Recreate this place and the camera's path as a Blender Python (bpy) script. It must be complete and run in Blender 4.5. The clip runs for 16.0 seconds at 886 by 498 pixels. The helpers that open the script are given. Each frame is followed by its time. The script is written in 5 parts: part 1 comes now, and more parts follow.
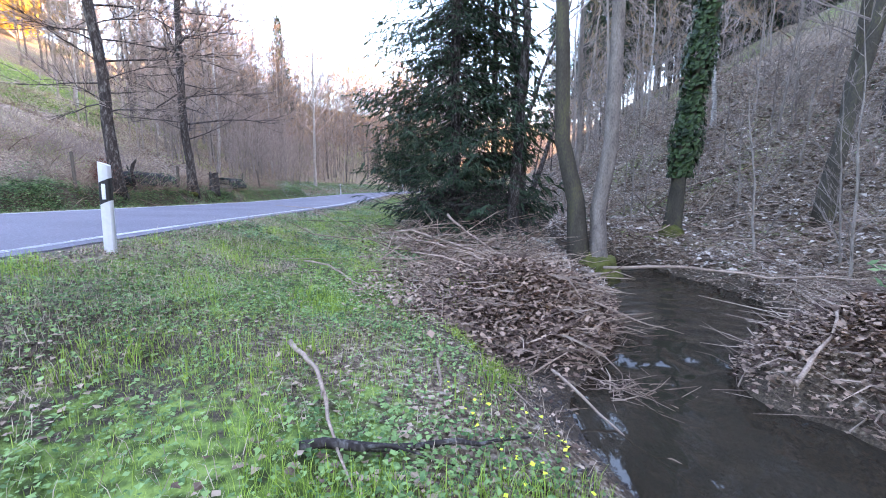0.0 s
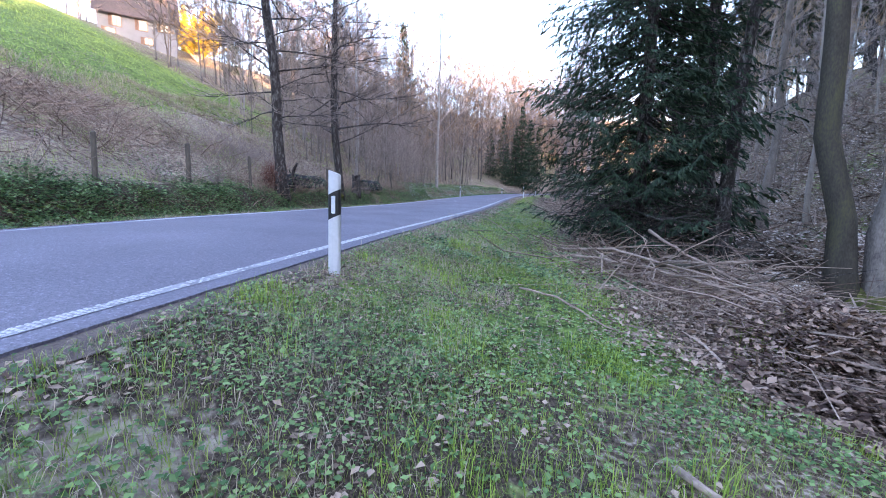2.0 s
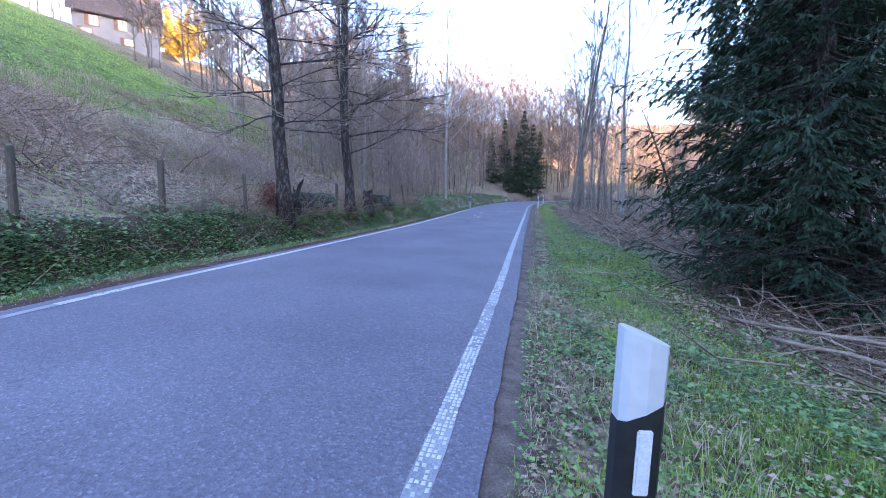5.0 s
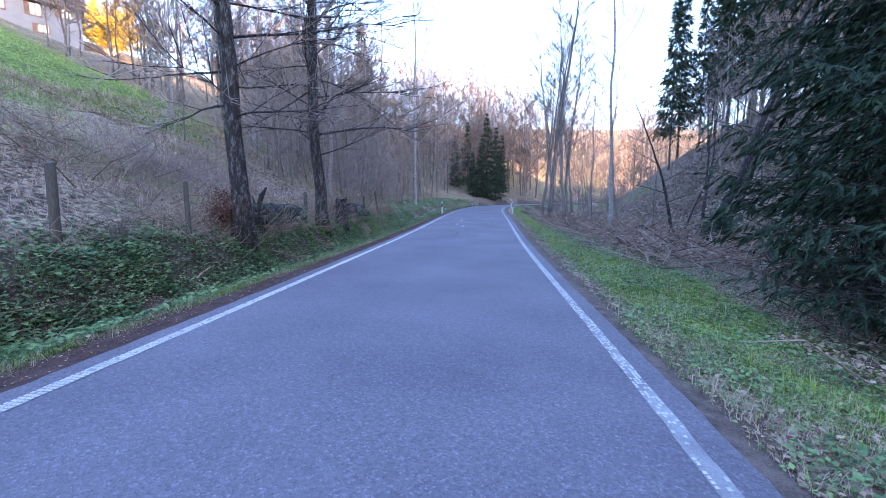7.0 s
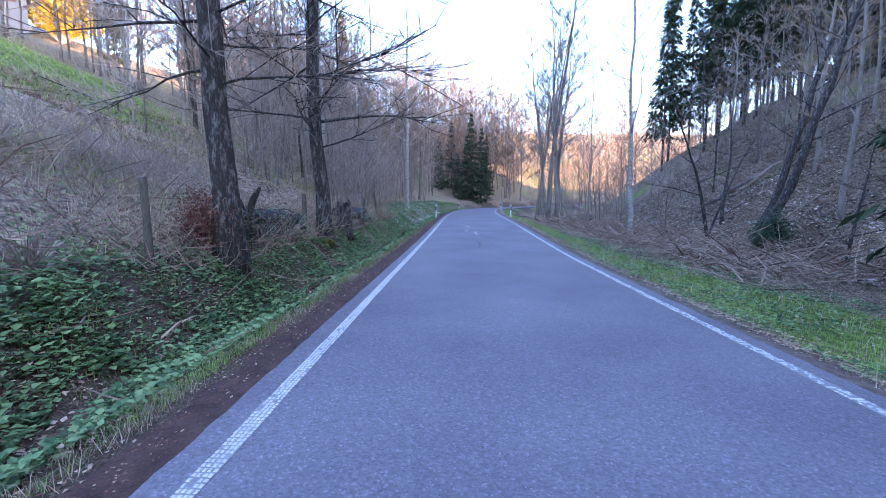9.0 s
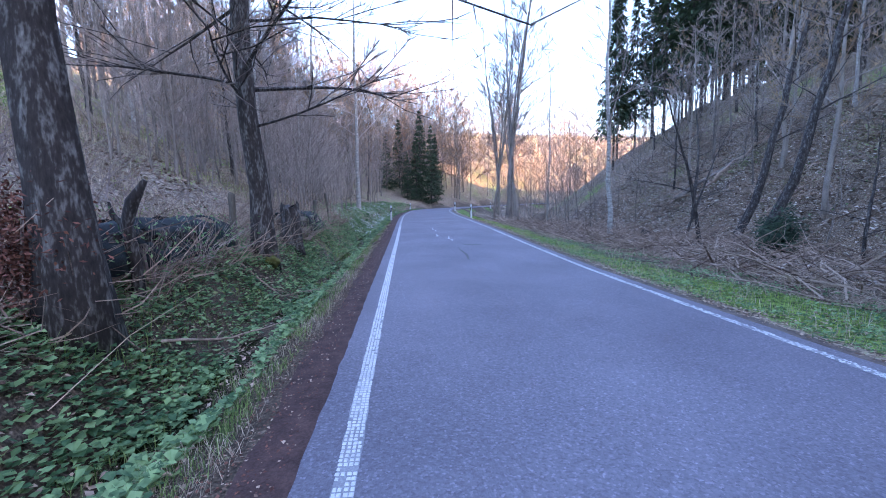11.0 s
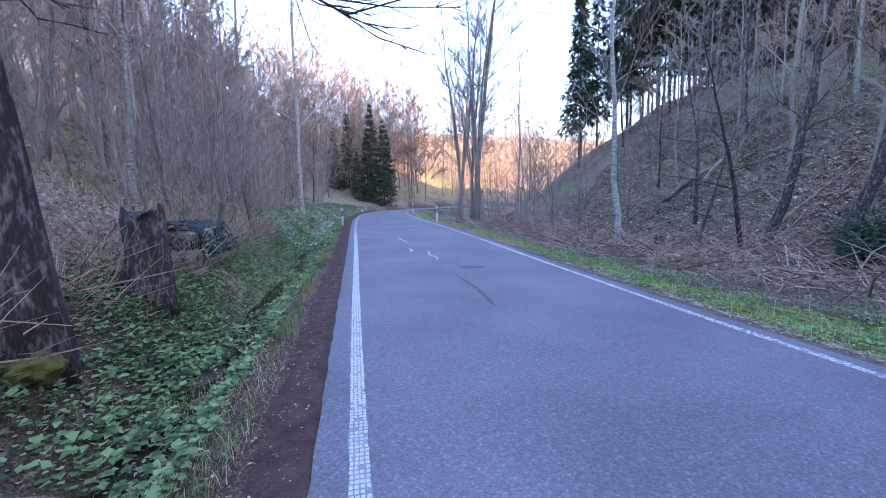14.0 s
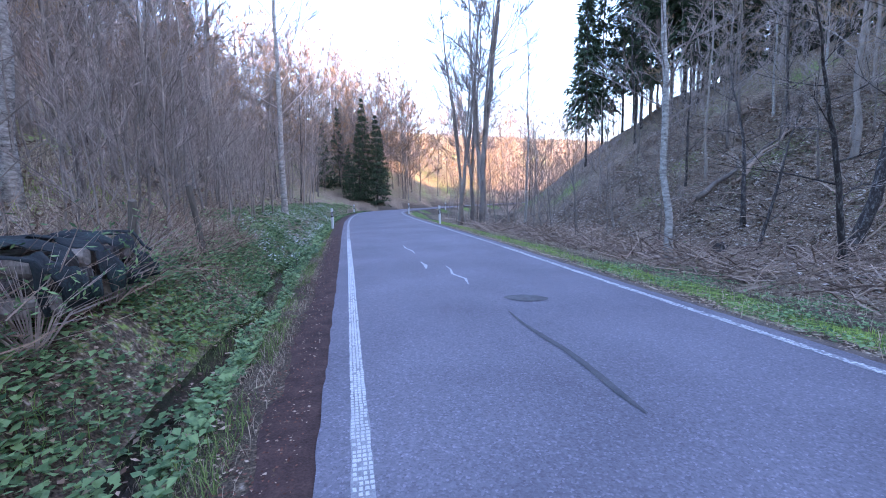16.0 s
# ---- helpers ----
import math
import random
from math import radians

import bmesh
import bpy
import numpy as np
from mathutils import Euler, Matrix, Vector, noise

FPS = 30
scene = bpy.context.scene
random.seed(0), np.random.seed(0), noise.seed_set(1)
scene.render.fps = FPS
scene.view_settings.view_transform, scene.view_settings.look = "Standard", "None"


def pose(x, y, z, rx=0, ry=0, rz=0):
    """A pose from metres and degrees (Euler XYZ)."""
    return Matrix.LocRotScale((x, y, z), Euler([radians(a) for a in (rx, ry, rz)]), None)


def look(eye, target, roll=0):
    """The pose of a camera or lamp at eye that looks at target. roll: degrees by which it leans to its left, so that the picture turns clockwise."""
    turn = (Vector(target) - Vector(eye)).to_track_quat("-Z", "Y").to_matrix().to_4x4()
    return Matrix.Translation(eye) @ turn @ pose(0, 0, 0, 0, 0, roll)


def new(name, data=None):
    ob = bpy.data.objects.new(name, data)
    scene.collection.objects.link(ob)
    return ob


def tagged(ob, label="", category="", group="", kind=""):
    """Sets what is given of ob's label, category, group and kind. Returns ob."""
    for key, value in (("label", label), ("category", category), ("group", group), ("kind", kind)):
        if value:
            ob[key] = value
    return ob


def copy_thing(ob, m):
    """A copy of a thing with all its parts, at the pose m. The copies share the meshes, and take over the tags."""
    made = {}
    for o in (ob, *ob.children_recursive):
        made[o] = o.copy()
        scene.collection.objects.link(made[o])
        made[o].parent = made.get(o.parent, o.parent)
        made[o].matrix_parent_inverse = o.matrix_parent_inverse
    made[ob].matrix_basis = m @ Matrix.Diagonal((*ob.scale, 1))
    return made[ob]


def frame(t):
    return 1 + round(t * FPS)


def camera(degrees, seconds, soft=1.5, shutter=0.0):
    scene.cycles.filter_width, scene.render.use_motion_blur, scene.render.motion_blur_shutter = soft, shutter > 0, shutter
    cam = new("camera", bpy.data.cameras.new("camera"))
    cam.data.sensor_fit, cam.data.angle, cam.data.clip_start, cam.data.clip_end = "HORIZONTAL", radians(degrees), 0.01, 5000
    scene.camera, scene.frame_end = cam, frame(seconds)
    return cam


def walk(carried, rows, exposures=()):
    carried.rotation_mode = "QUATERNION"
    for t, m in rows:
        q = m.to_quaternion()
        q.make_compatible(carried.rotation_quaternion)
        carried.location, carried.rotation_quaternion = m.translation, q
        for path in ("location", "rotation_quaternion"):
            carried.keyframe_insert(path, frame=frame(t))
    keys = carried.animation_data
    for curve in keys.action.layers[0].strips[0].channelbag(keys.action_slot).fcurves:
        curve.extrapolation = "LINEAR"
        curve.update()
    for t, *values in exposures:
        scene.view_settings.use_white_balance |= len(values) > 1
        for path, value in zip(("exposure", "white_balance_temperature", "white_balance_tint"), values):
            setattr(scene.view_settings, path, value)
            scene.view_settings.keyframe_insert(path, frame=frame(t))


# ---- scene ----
cam = camera(94.5, 16.0, soft=1.0)
METRES, EYE, TILT, LEAN, TURN = 22.5, 0.335, -7.5, 0.0, 0.0
ROWS = [
    (0.0, 0.0, 0.0, 0.0, 0.0, 0.0, -0.0),
    (0.5, -0.0206, 0.0085, 0.0035, 5.87, 0.02, -1.06),
    (1.0, -0.0433, 0.0157, 0.005, 10.84, -0.13, -1.96),
    (1.5, -0.0608, 0.0282, 0.0095, 13.02, -0.21, -2.5),
    (2.0, -0.0832, 0.045, 0.0128, 13.86, -0.19, -2.73),
    (2.5, -0.1009, 0.0628, 0.0182, 14.33, -0.17, -2.77),
    (3.0, -0.1215, 0.0821, 0.0237, 14.69, -0.21, -2.83),
    (3.5, -0.145, 0.1002, 0.0298, 15.37, -0.29, -2.79),
    (6.0, -0.2204, 0.2089, 0.0679, 9.3, 1.04, -1.2),
    (6.5, -0.2426, 0.233, 0.0728, 7.79, 1.06, -0.88),
    (7.0, -0.266, 0.2579, 0.076, 6.61, 1.07, -0.68),
    (7.5, -0.2889, 0.2815, 0.0804, 5.67, 1.08, -0.49),
    (8.0, -0.3106, 0.3074, 0.0839, 4.9, 1.25, -0.39),
    (10.5, -0.386, 0.4559, 0.1062, -1.92, 1.5, 0.94),
    (11.0, -0.3936, 0.4885, 0.1103, -4.55, 1.41, 1.63),
    (11.5, -0.3987, 0.5195, 0.1152, -7.02, 1.29, 2.12),
    (12.0, -0.403, 0.5532, 0.1201, -8.3, 1.23, 2.41),
    (12.5, -0.4048, 0.5869, 0.1243, -9.4, 1.18, 2.61),
    (13.0, -0.4075, 0.6236, 0.1294, -10.01, 1.27, 2.74),
    (13.5, -0.4093, 0.6568, 0.1346, -10.8, 1.3, 2.82),
    (14.0, -0.4103, 0.6902, 0.1397, -11.47, 1.29, 2.88),
    (14.5, -0.4086, 0.7239, 0.1451, -11.99, 1.23, 2.99),
    (15.0, -0.4096, 0.7578, 0.1498, -12.23, 1.23, 3.09),
    (15.5, -0.4112, 0.7927, 0.1546, -12.48, 1.2, 3.03),
    (16.0, -0.4143, 0.8269, 0.159, -12.7, 1.2, 3.02),
]
walk(cam, [(t, pose(0, 0, EYE, TILT, LEAN, TURN) @ pose(METRES * x, METRES * y, METRES * z, 90 + pitch, roll, yaw)) for t, x, y, z, yaw, pitch, roll in ROWS],
     exposures=[(0.0, 4.25, 6800, 28), (1.0, 3.85, 6500, 28), (2.0, 3.75, 6400, 28), (3.7, 3.6, 6000, 27), (6.0, 3.52, 5560, 26), (8.5, 3.54, 5580, 26), (10.5, 3.58, 5690, 27), (16.0, 3.62, 5780, 28)])

# ---- light: clear evening sky, low sun behind the wooded hill on the stream's side ----
SUN_ELEV, SUN_AZ = 10.0, 122.0  # azimuth clockwise from +y
world = bpy.data.worlds.new("evening_sky")
scene.world = world
world.use_nodes = True
wn = world.node_tree
sky = wn.nodes.new("ShaderNodeTexSky")
sky.sky_type = "NISHITA"
sky.sun_disc = False
sky.sun_elevation, sky.sun_rotation = radians(SUN_ELEV), radians(SUN_AZ)
sky.air_density, sky.dust_density, sky.ozone_density = 1.0, 2.0, 1.5
wn.links.new(sky.outputs[0], wn.nodes["Background"].inputs[0])
wn.nodes["Background"].inputs[1].default_value = 0.15
sun_data = bpy.data.lights.new("sun", "SUN")
sun_data.energy, sun_data.angle, sun_data.color = 3.0, radians(0.5), (1.0, 0.62, 0.3)
sun = new("sun", sun_data)
az, el = radians(SUN_AZ), radians(SUN_ELEV)
sun.matrix_world = look((math.sin(az) * math.cos(el) * 50, math.cos(az) * math.cos(el) * 50, math.sin(el) * 50), (0, 0, 0))


# ---- materials ----
def mat(name, c1, c2, scale=4.0, rough=0.85, bump=0.3, fine=60.0, c3=None, metal=0.0, spec=0.3, stretch=(1, 1, 1), island=0.0, rnd=0.0, trans=0.0):
    m = bpy.data.materials.new(name)
    m.use_nodes = True
    nt = m.node_tree
    n, l = nt.nodes, nt.links
    b = n["Principled BSDF"]
    tc = n.new("ShaderNodeTexCoord")
    mp = n.new("ShaderNodeMapping")
    mp.inputs["Scale"].default_value = stretch
    l.new(tc.outputs["Object"], mp.inputs[0])
    n1 = n.new("ShaderNodeTexNoise")
    n1.inputs["Scale"].default_value, n1.inputs["Detail"].default_value = scale, 6
    n2 = n.new("ShaderNodeTexNoise")
    n2.inputs["Scale"].default_value, n2.inputs["Detail"].default_value = fine, 4
    l.new(mp.outputs[0], n1.inputs["Vector"])
    l.new(mp.outputs[0], n2.inputs["Vector"])
    mix = n.new("ShaderNodeMath")
    mix.operation = "MULTIPLY_ADD"
    mix.inputs[1].default_value = 0.45
    l.new(n2.outputs[0], mix.inputs[0])
    half = n.new("ShaderNodeMath")
    half.operation = "MULTIPLY"
    half.inputs[1].default_value = 0.55
    l.new(n1.outputs[0], half.inputs[0])
    l.new(half.outputs[0], mix.inputs[2])
    val = mix.outputs[0]
    if island or rnd:
        src = n.new("ShaderNodeNewGeometry").outputs["Random Per Island"] if island else n.new("ShaderNodeObjectInfo").outputs["Random"]
        add = n.new("ShaderNodeMath")
        add.operation = "MULTIPLY_ADD"
        add.inputs[1].default_value = island or rnd
        l.new(src, add.inputs[0])
        sub = n.new("ShaderNodeMath")
        sub.operation = "SUBTRACT"
        sub.inputs[1].default_value = (island or rnd) / 2
        l.new(val, sub.inputs[0])
        l.new(sub.outputs[0], add.inputs[2])
        val = add.outputs[0]
    ramp = n.new("ShaderNodeValToRGB")
    e = ramp.color_ramp.elements
    e[0].position, e[0].color = 0.32, (*c1, 1)
    e[1].position, e[1].color = 0.68, (*c2, 1)
    if c3:
        x = e.new(0.5)
        x.color = (*c3, 1)
    l.new(val, ramp.inputs[0])
    l.new(ramp.outputs[0], b.inputs["Base Color"])
    b.inputs["Roughness"].default_value, b.inputs["Metallic"].default_value = rough, metal
    b.inputs["Specular IOR Level"].default_value = spec
    if bump:
        bp = n.new("ShaderNodeBump")
        bp.inputs["Strength"].default_value, bp.inputs["Distance"].default_value = bump, 0.02
        l.new(mix.outputs[0], bp.inputs["Height"])
        l.new(bp.outputs[0], b.inputs["Normal"])
    if trans:
        tr = n.new("ShaderNodeBsdfTranslucent")
        l.new(ramp.outputs[0], tr.inputs[0])
        ms = n.new("ShaderNodeMixShader")
        ms.inputs[0].default_value = trans
        l.new(b.outputs[0], ms.inputs[1])
        l.new(tr.outputs[0], ms.inputs[2])
        l.new(ms.outputs[0], n["Material Output"].inputs[0])
    return m


def asphalt_material():
    """Worn chippings: pale and dark grains, blotches and faint lengthwise streaks."""
    m = mat("asphalt", (0.103, 0.095, 0.12), (0.18, 0.169, 0.203), 0.6, 0.75, 0.0, 35, spec=0.35)
    n, l = m.node_tree.nodes, m.node_tree.links
    b = n["Principled BSDF"]
    base = b.inputs["Base Color"].links[0].from_socket
    tc = n.new("ShaderNodeTexCoord")
    vo = n.new("ShaderNodeTexVoronoi")
    vo.inputs["Scale"].default_value = 75.0
    l.new(tc.outputs["Object"], vo.inputs["Vector"])
    sep = n.new("ShaderNodeSeparateColor")
    l.new(vo.outputs["Color"], sep.inputs[0])
    grain = n.new("ShaderNodeValToRGB")
    e = grain.color_ramp.elements
    e[0].position, e[0].color = 0.0, (0.45, 0.45, 0.45, 1)
    e[1].position, e[1].color = 1.0, (2.1, 2.1, 2.1, 1)
    for p, c in ((0.25, 0.8), (0.8, 1.05), (0.93, 1.5)):
        x = e.new(p)
        x.color = (c, c, c, 1)
    l.new(sep.outputs[0], grain.inputs[0])
    mul = n.new("ShaderNodeMix")
    mul.data_type, mul.blend_type = "RGBA", "MULTIPLY"
    mul.inputs[0].default_value = 0.5
    l.new(base, mul.inputs[6])
    l.new(grain.outputs[0], mul.inputs[7])
    l.new(mul.outputs[2], b.inputs["Base Color"])
    bp = n.new("ShaderNodeBump")
    bp.inputs["Strength"].default_value, bp.inputs["Distance"].default_value = 0.6, 0.006
    l.new(vo.outputs["Distance"], bp.inputs["Height"])
    l.new(bp.outputs[0], b.inputs["Normal"])
    return m


M = dict(
    asphalt=asphalt_material(),
    line=mat("road_paint", (0.14, 0.138, 0.158), (0.38, 0.38, 0.4), 3.0, 0.6, 0.6, 75, c3=(0.24, 0.24, 0.26)),
    bark_dark=mat("dark_bark", (0.018, 0.014, 0.013), (0.2, 0.19, 0.175), 14.0, 0.95, 1.0, 45, c3=(0.04, 0.032, 0.029), stretch=(1, 1, 0.3)),
    bark_grey=mat("grey_bark", (0.11, 0.09, 0.08), (0.33, 0.28, 0.24), 5.0, 0.95, 0.8, 45, stretch=(1, 1, 0.4), rnd=0.25),
    bark_moss=mat("mossy_bark", (0.035, 0.03, 0.022), (0.1, 0.095, 0.045), 3.0, 0.95, 0.9, 40, c3=(0.065, 0.055, 0.042), stretch=(1, 1, 0.4)),
    birch=mat("birch_bark", (0.04, 0.035, 0.03), (0.55, 0.52, 0.48), 6.0, 0.8, 0.4, 22, c3=(0.3, 0.275, 0.25), stretch=(1, 1, 2.5)),
    twig=mat("twig", (0.18, 0.14, 0.125), (0.42, 0.34, 0.3), 3.0, 0.9, 0.0, 20, rnd=0.35),
    twig_orange=mat("bud_twig", (0.19, 0.12, 0.075), (0.42, 0.28, 0.16), 3.0, 0.9, 0.0, 20, rnd=0.3),
    dead=mat("dead_wood", (0.12, 0.078, 0.06), (0.42, 0.31, 0.24), 6.0, 0.9, 0.4, 50, island=0.5),
    needle=mat("spruce_needle", (0.014, 0.03, 0.018), (0.05, 0.085, 0.045), 2.0, 0.75, 0.0, 20, island=0.4, trans=0.15),
    needle_far=mat("far_needle", (0.02, 0.035, 0.02), (0.055, 0.085, 0.04), 2.0, 0.8, 0.0, 20, island=0.4),
    ivy=mat("ivy_leaf", (0.014, 0.032, 0.01), (0.05, 0.09, 0.028), 3.0, 0.45, 0.0, 20, island=0.5, trans=0.15),
    grass=mat("grass_blade", (0.13, 0.215, 0.035), (0.4, 0.51, 0.11), 0.9, 0.7, 0.0, 20, island=0.35, trans=0.3),
    bank_blade=mat("bank_blade", (0.06, 0.105, 0.026), (0.27, 0.36, 0.11), 0.9, 0.7, 0.0, 20, island=0.4, trans=0.25),
    straw=mat("dry_grass", (0.2, 0.15, 0.105), (0.58, 0.47, 0.35), 1.2, 0.85, 0.0, 20, island=0.4, trans=0.2),
    tuft=mat("tuft_blade", (0.17, 0.28, 0.035), (0.46, 0.6, 0.12), 0.9, 0.7, 0.0, 20, island=0.3, trans=0.35),
    herb=mat("herb_leaf", (0.05, 0.11, 0.046), (0.25, 0.37, 0.16), 1.2, 0.6, 0.0, 20, island=0.45, trans=0.25),
    meadow_herb=mat("meadow_herb_leaf", (0.065, 0.14, 0.045), (0.27, 0.41, 0.145), 1.2, 0.6, 0.0, 20, island=0.45, trans=0.25),
    litter=mat("dead_leaf", (0.11, 0.065, 0.046), (0.46, 0.335, 0.25), 1.5, 0.85, 0.0, 20, island=0.6),
    flood_leaf=mat("flood_washed_leaf", (0.06, 0.032, 0.023), (0.35, 0.235, 0.17), 1.5, 0.8, 0.0, 20, island=0.75),
    stud=mat("paint_stud", (0.36, 0.36, 0.38), (0.62, 0.62, 0.64), 8.0, 0.5, 0.0, 60),
    pale_leaf=mat("bleached_leaf", (0.15, 0.11, 0.085), (0.58, 0.5, 0.43), 0.6, 0.85, 0.0, 20, island=0.7),
    # yellow leaf with the gold of evening sunlight put into its colour
    sun_gold=mat("sun_gold_leaf", (0.32, 0.22, 0.02), (0.6, 0.45, 0.05), 2.0, 0.7, 0.0, 20, island=0.4, trans=0.3),
    red_needle=mat("red_dead_needle", (0.06, 0.022, 0.016), (0.2, 0.085, 0.06), 3.0, 0.9, 0.0, 20, island=0.5),
    post_white=mat("white_plastic", (0.5, 0.51, 0.53), (0.62, 0.62, 0.64), 2.0, 0.45, 0.05, 30),
    post_black=mat("black_band", (0.012, 0.012, 0.013), (0.03, 0.03, 0.03), 4.0, 0.5, 0.0, 30),
    reflector=mat("reflector", (0.55, 0.56, 0.6), (0.8, 0.8, 0.84), 90.0, 0.2, 0.2, 200, spec=0.6),
    wood=mat("weathered_wood", (0.05, 0.042, 0.035), (0.17, 0.145, 0.115), 5.0, 0.9, 0.6, 60, stretch=(1, 1, 0.15)),
    plaster=mat("white_plaster", (0.15, 0.15, 0.165), (0.23, 0.23, 0.24), 1.0, 0.9, 0.2, 40),
    tile=mat("roof_tile", (0.05, 0.04, 0.04), (0.12, 0.09, 0.085), 4.0, 0.85, 0.6, 40),
    dark_glass=mat("window_glass", (0.02, 0.025, 0.03), (0.04, 0.045, 0.05), 3.0, 0.08, 0.0, 20, spec=0.6),
    window_wood=mat("window_wood", (0.1, 0.05, 0.03), (0.2, 0.11, 0.07), 3.0, 0.6, 0.1, 40),
)


# ---- helpers for meshes ----
def mesh_of(name, verts, faces, material, smooth=False):
    me = bpy.data.meshes.new(name)
    me.from_pydata(verts, [], faces)
    me.materials.append(material)
    if smooth:
        me.polygons.foreach_set("use_smooth", [True] * len(me.polygons))
    me.update()
    return me


def part(name, data, parent=None, label="", loc=None):
    ob = new(name, data)
    ob.parent = parent
    if loc is not None:
        ob.location = loc
    return tagged(ob, label)


def thing(name, label, category, loc=(0, 0, 0), rz=0.0, group="", kind=""):
    ob = new(name)
    ob.matrix_basis = pose(*loc, 0, 0, rz)
    return tagged(ob, label, category, group, kind)


def tube(V, F, pts, radii, sides=6, wob=None):
    """Append a tapered tube along pts to V, F."""
    base = len(V)
    pts = [Vector(p) for p in pts]
    n = len(pts)
    for i, p in enumerate(pts):
        d = (pts[min(i + 1, n - 1)] - pts[max(i - 1, 0)]).normalized()
        a = d.cross(Vector((0.31, 0.95, 0.02)) if abs(d.z) > 0.5 else Vector((0, 0, 1))).normalized()
        b = d.cross(a)
        for k in range(sides):
            th = 2 * math.pi * k / sides
            r = radii[i] * (wob(i, k) if wob else 1.0)
            q = p + a * (math.cos(th) * r) + b * (math.sin(th) * r)
            V.append((q.x, q.y, q.z))
    for i in range(n - 1):
        for k in range(sides):
            k2 = (k + 1) % sides
            F.append((base + i * sides + k, base + i * sides + k2, base + (i + 1) * sides + k2, base + (i + 1) * sides + k))
    F.append(tuple(base + k for k in reversed(range(sides))))
    F.append(tuple(base + (n - 1) * sides + k for k in range(sides)))


def smooth01(a, b, x):
    t = np.clip((x - a) / (b - a), 0, 1)
    return t * t * (3 - 2 * t)


def box_bm(sx, sy, sz, bevel=0.0, loc=(0, 0, 0)):
    bm = bmesh.new()
    bmesh.ops.create_cube(bm, size=1.0, matrix=Matrix.Translation(loc) @ Matrix.Diagonal((sx, sy, sz, 1)))
    if bevel:
        bmesh.ops.bevel(bm, geom=bm.edges[:], offset=bevel, segments=2, affect="EDGES")
    return bm


def bm_mesh(name, bm, material, smooth=False):
    me = bpy.data.meshes.new(name)
    bm.to_mesh(me)
    bm.free()
    me.materials.append(material)
    if smooth:
        me.polygons.foreach_set("use_smooth", [True] * len(me.polygons))
    return me


# ---- the lie of the land ----
ROAD_KNOTS = [(-2.6, -60), (-5.2, -28), (-6.5, -10), (-6.88, 0), (-6.95, 5), (-6.97, 10), (-7.05, 15), (-7.11, 21), (-7.13, 28), (-7.17, 38), (-7.08, 47), (-6.55, 57),
              (-5.5, 65), (-3.0, 71), (1, 77), (7, 84), (16, 92), (40, 105), (120, 130), (400, 180)]
STREAM_KNOTS = [(0.5, -30), (1.6, -6), (2.25, 0.5), (2.35, 2.2), (2.12, 3.0), (2.1, 3.6), (2.4, 4.2), (2.95, 5.0), (3.85, 6.0), (4.35, 7.2), (4.45, 8.5), (4.4, 9.8), (3.75, 11.5), (3.45, 13.5), (3.9, 17), (4.6, 21),
                (6.0, 26), (4.2, 32), (3.5, 42), (5, 55), (12, 70), (30, 90), (80, 110), (300, 150)]


def stream_half(y):
    """Half the width of the water."""
    return np.interp(y, [-30, 2.2, 3.0, 3.6, 4.2, 5.0, 6.0, 7.2, 8.5, 9.8, 12, 20, 60], [1.0, 1.0, 0.92, 0.8, 0.52, 0.6, 1.1, 1.1, 1.0, 0.62, 0.6, 0.65, 0.8])


def spline(knots, step):
    """A Catmull-Rom line through knots, sampled about every step metres."""
    k = [np.array(p, float) for p in knots]
    k = [2 * k[0] - k[1]] + k + [2 * k[-1] - k[-2]]
    out = []
    for i in range(1, len(k) - 2):
        p0, p1, p2, p3 = k[i - 1:i + 3]
        m = max(2, int(np.linalg.norm(p2 - p1) / step))
        for t in np.arange(m) / m:
            out.append(0.5 * ((2 * p1) + (p2 - p0) * t + (2 * p0 - 5 * p1 + 4 * p2 - p3) * t * t + (3 * p1 - p0 - 3 * p2 + p3) * t ** 3))
    out.append(k[-2])
    return np.array(out)


ROAD = spline(ROAD_KNOTS, 0.5)
STREAM = spline(STREAM_KNOTS, 0.4)


def along(line, x, y):
    """For arrays x, y: signed distance (right positive) to a line, and the line's own y there."""
    x, y = np.asarray(x, float).ravel(), np.asarray(y, float).ravel()
    u, w = np.empty_like(x), np.empty_like(x)
    a, d = line[:-1], np.diff(line, axis=0)
    L2 = (d ** 2).sum(1)
    mid = np.arange(0, len(a), 8)
    near_by = np.arange(-9, 10)
    for s in range(0, len(x), 8000):
        px, py = x[s:s + 8000, None], y[s:s + 8000, None]
        c = mid[((px - a[mid, 0]) ** 2 + (py - a[mid, 1]) ** 2).argmin(1)]
        j = np.clip(c[:, None] + near_by, 0, len(a) - 1)
        ax, ay, bx, by = a[j, 0], a[j, 1], d[j, 0], d[j, 1]
        t = np.clip(((px - ax) * bx + (py - ay) * by) / L2[j], 0, 1)
        dx, dy = px - ax - t * bx, py - ay - t * by
        D = dx * dx + dy * dy
        i = D.argmin(1)
        r = np.arange(len(i))
        u[s:s + 8000] = np.sign(by[r, i] * dx[r, i] - bx[r, i] * dy[r, i]) * np.sqrt(D[r, i])
        w[s:s + 8000] = ay[r, i] + t[r, i] * by[r, i]
    return u, w


def road_z(w):
    """Height of the road's middle."""
    return np.interp(w, [-60, 0, 4, 8, 12, 16, 20, 25, 31, 38, 46, 56, 66, 80, 130, 180], [-1.2, -0.285, -0.205, -0.14, -0.12, -0.095, -0.06, 0.05, 0.22, 0.38, 0.53, 0.69, 0.85, 1.1, 2.4, 4.2])


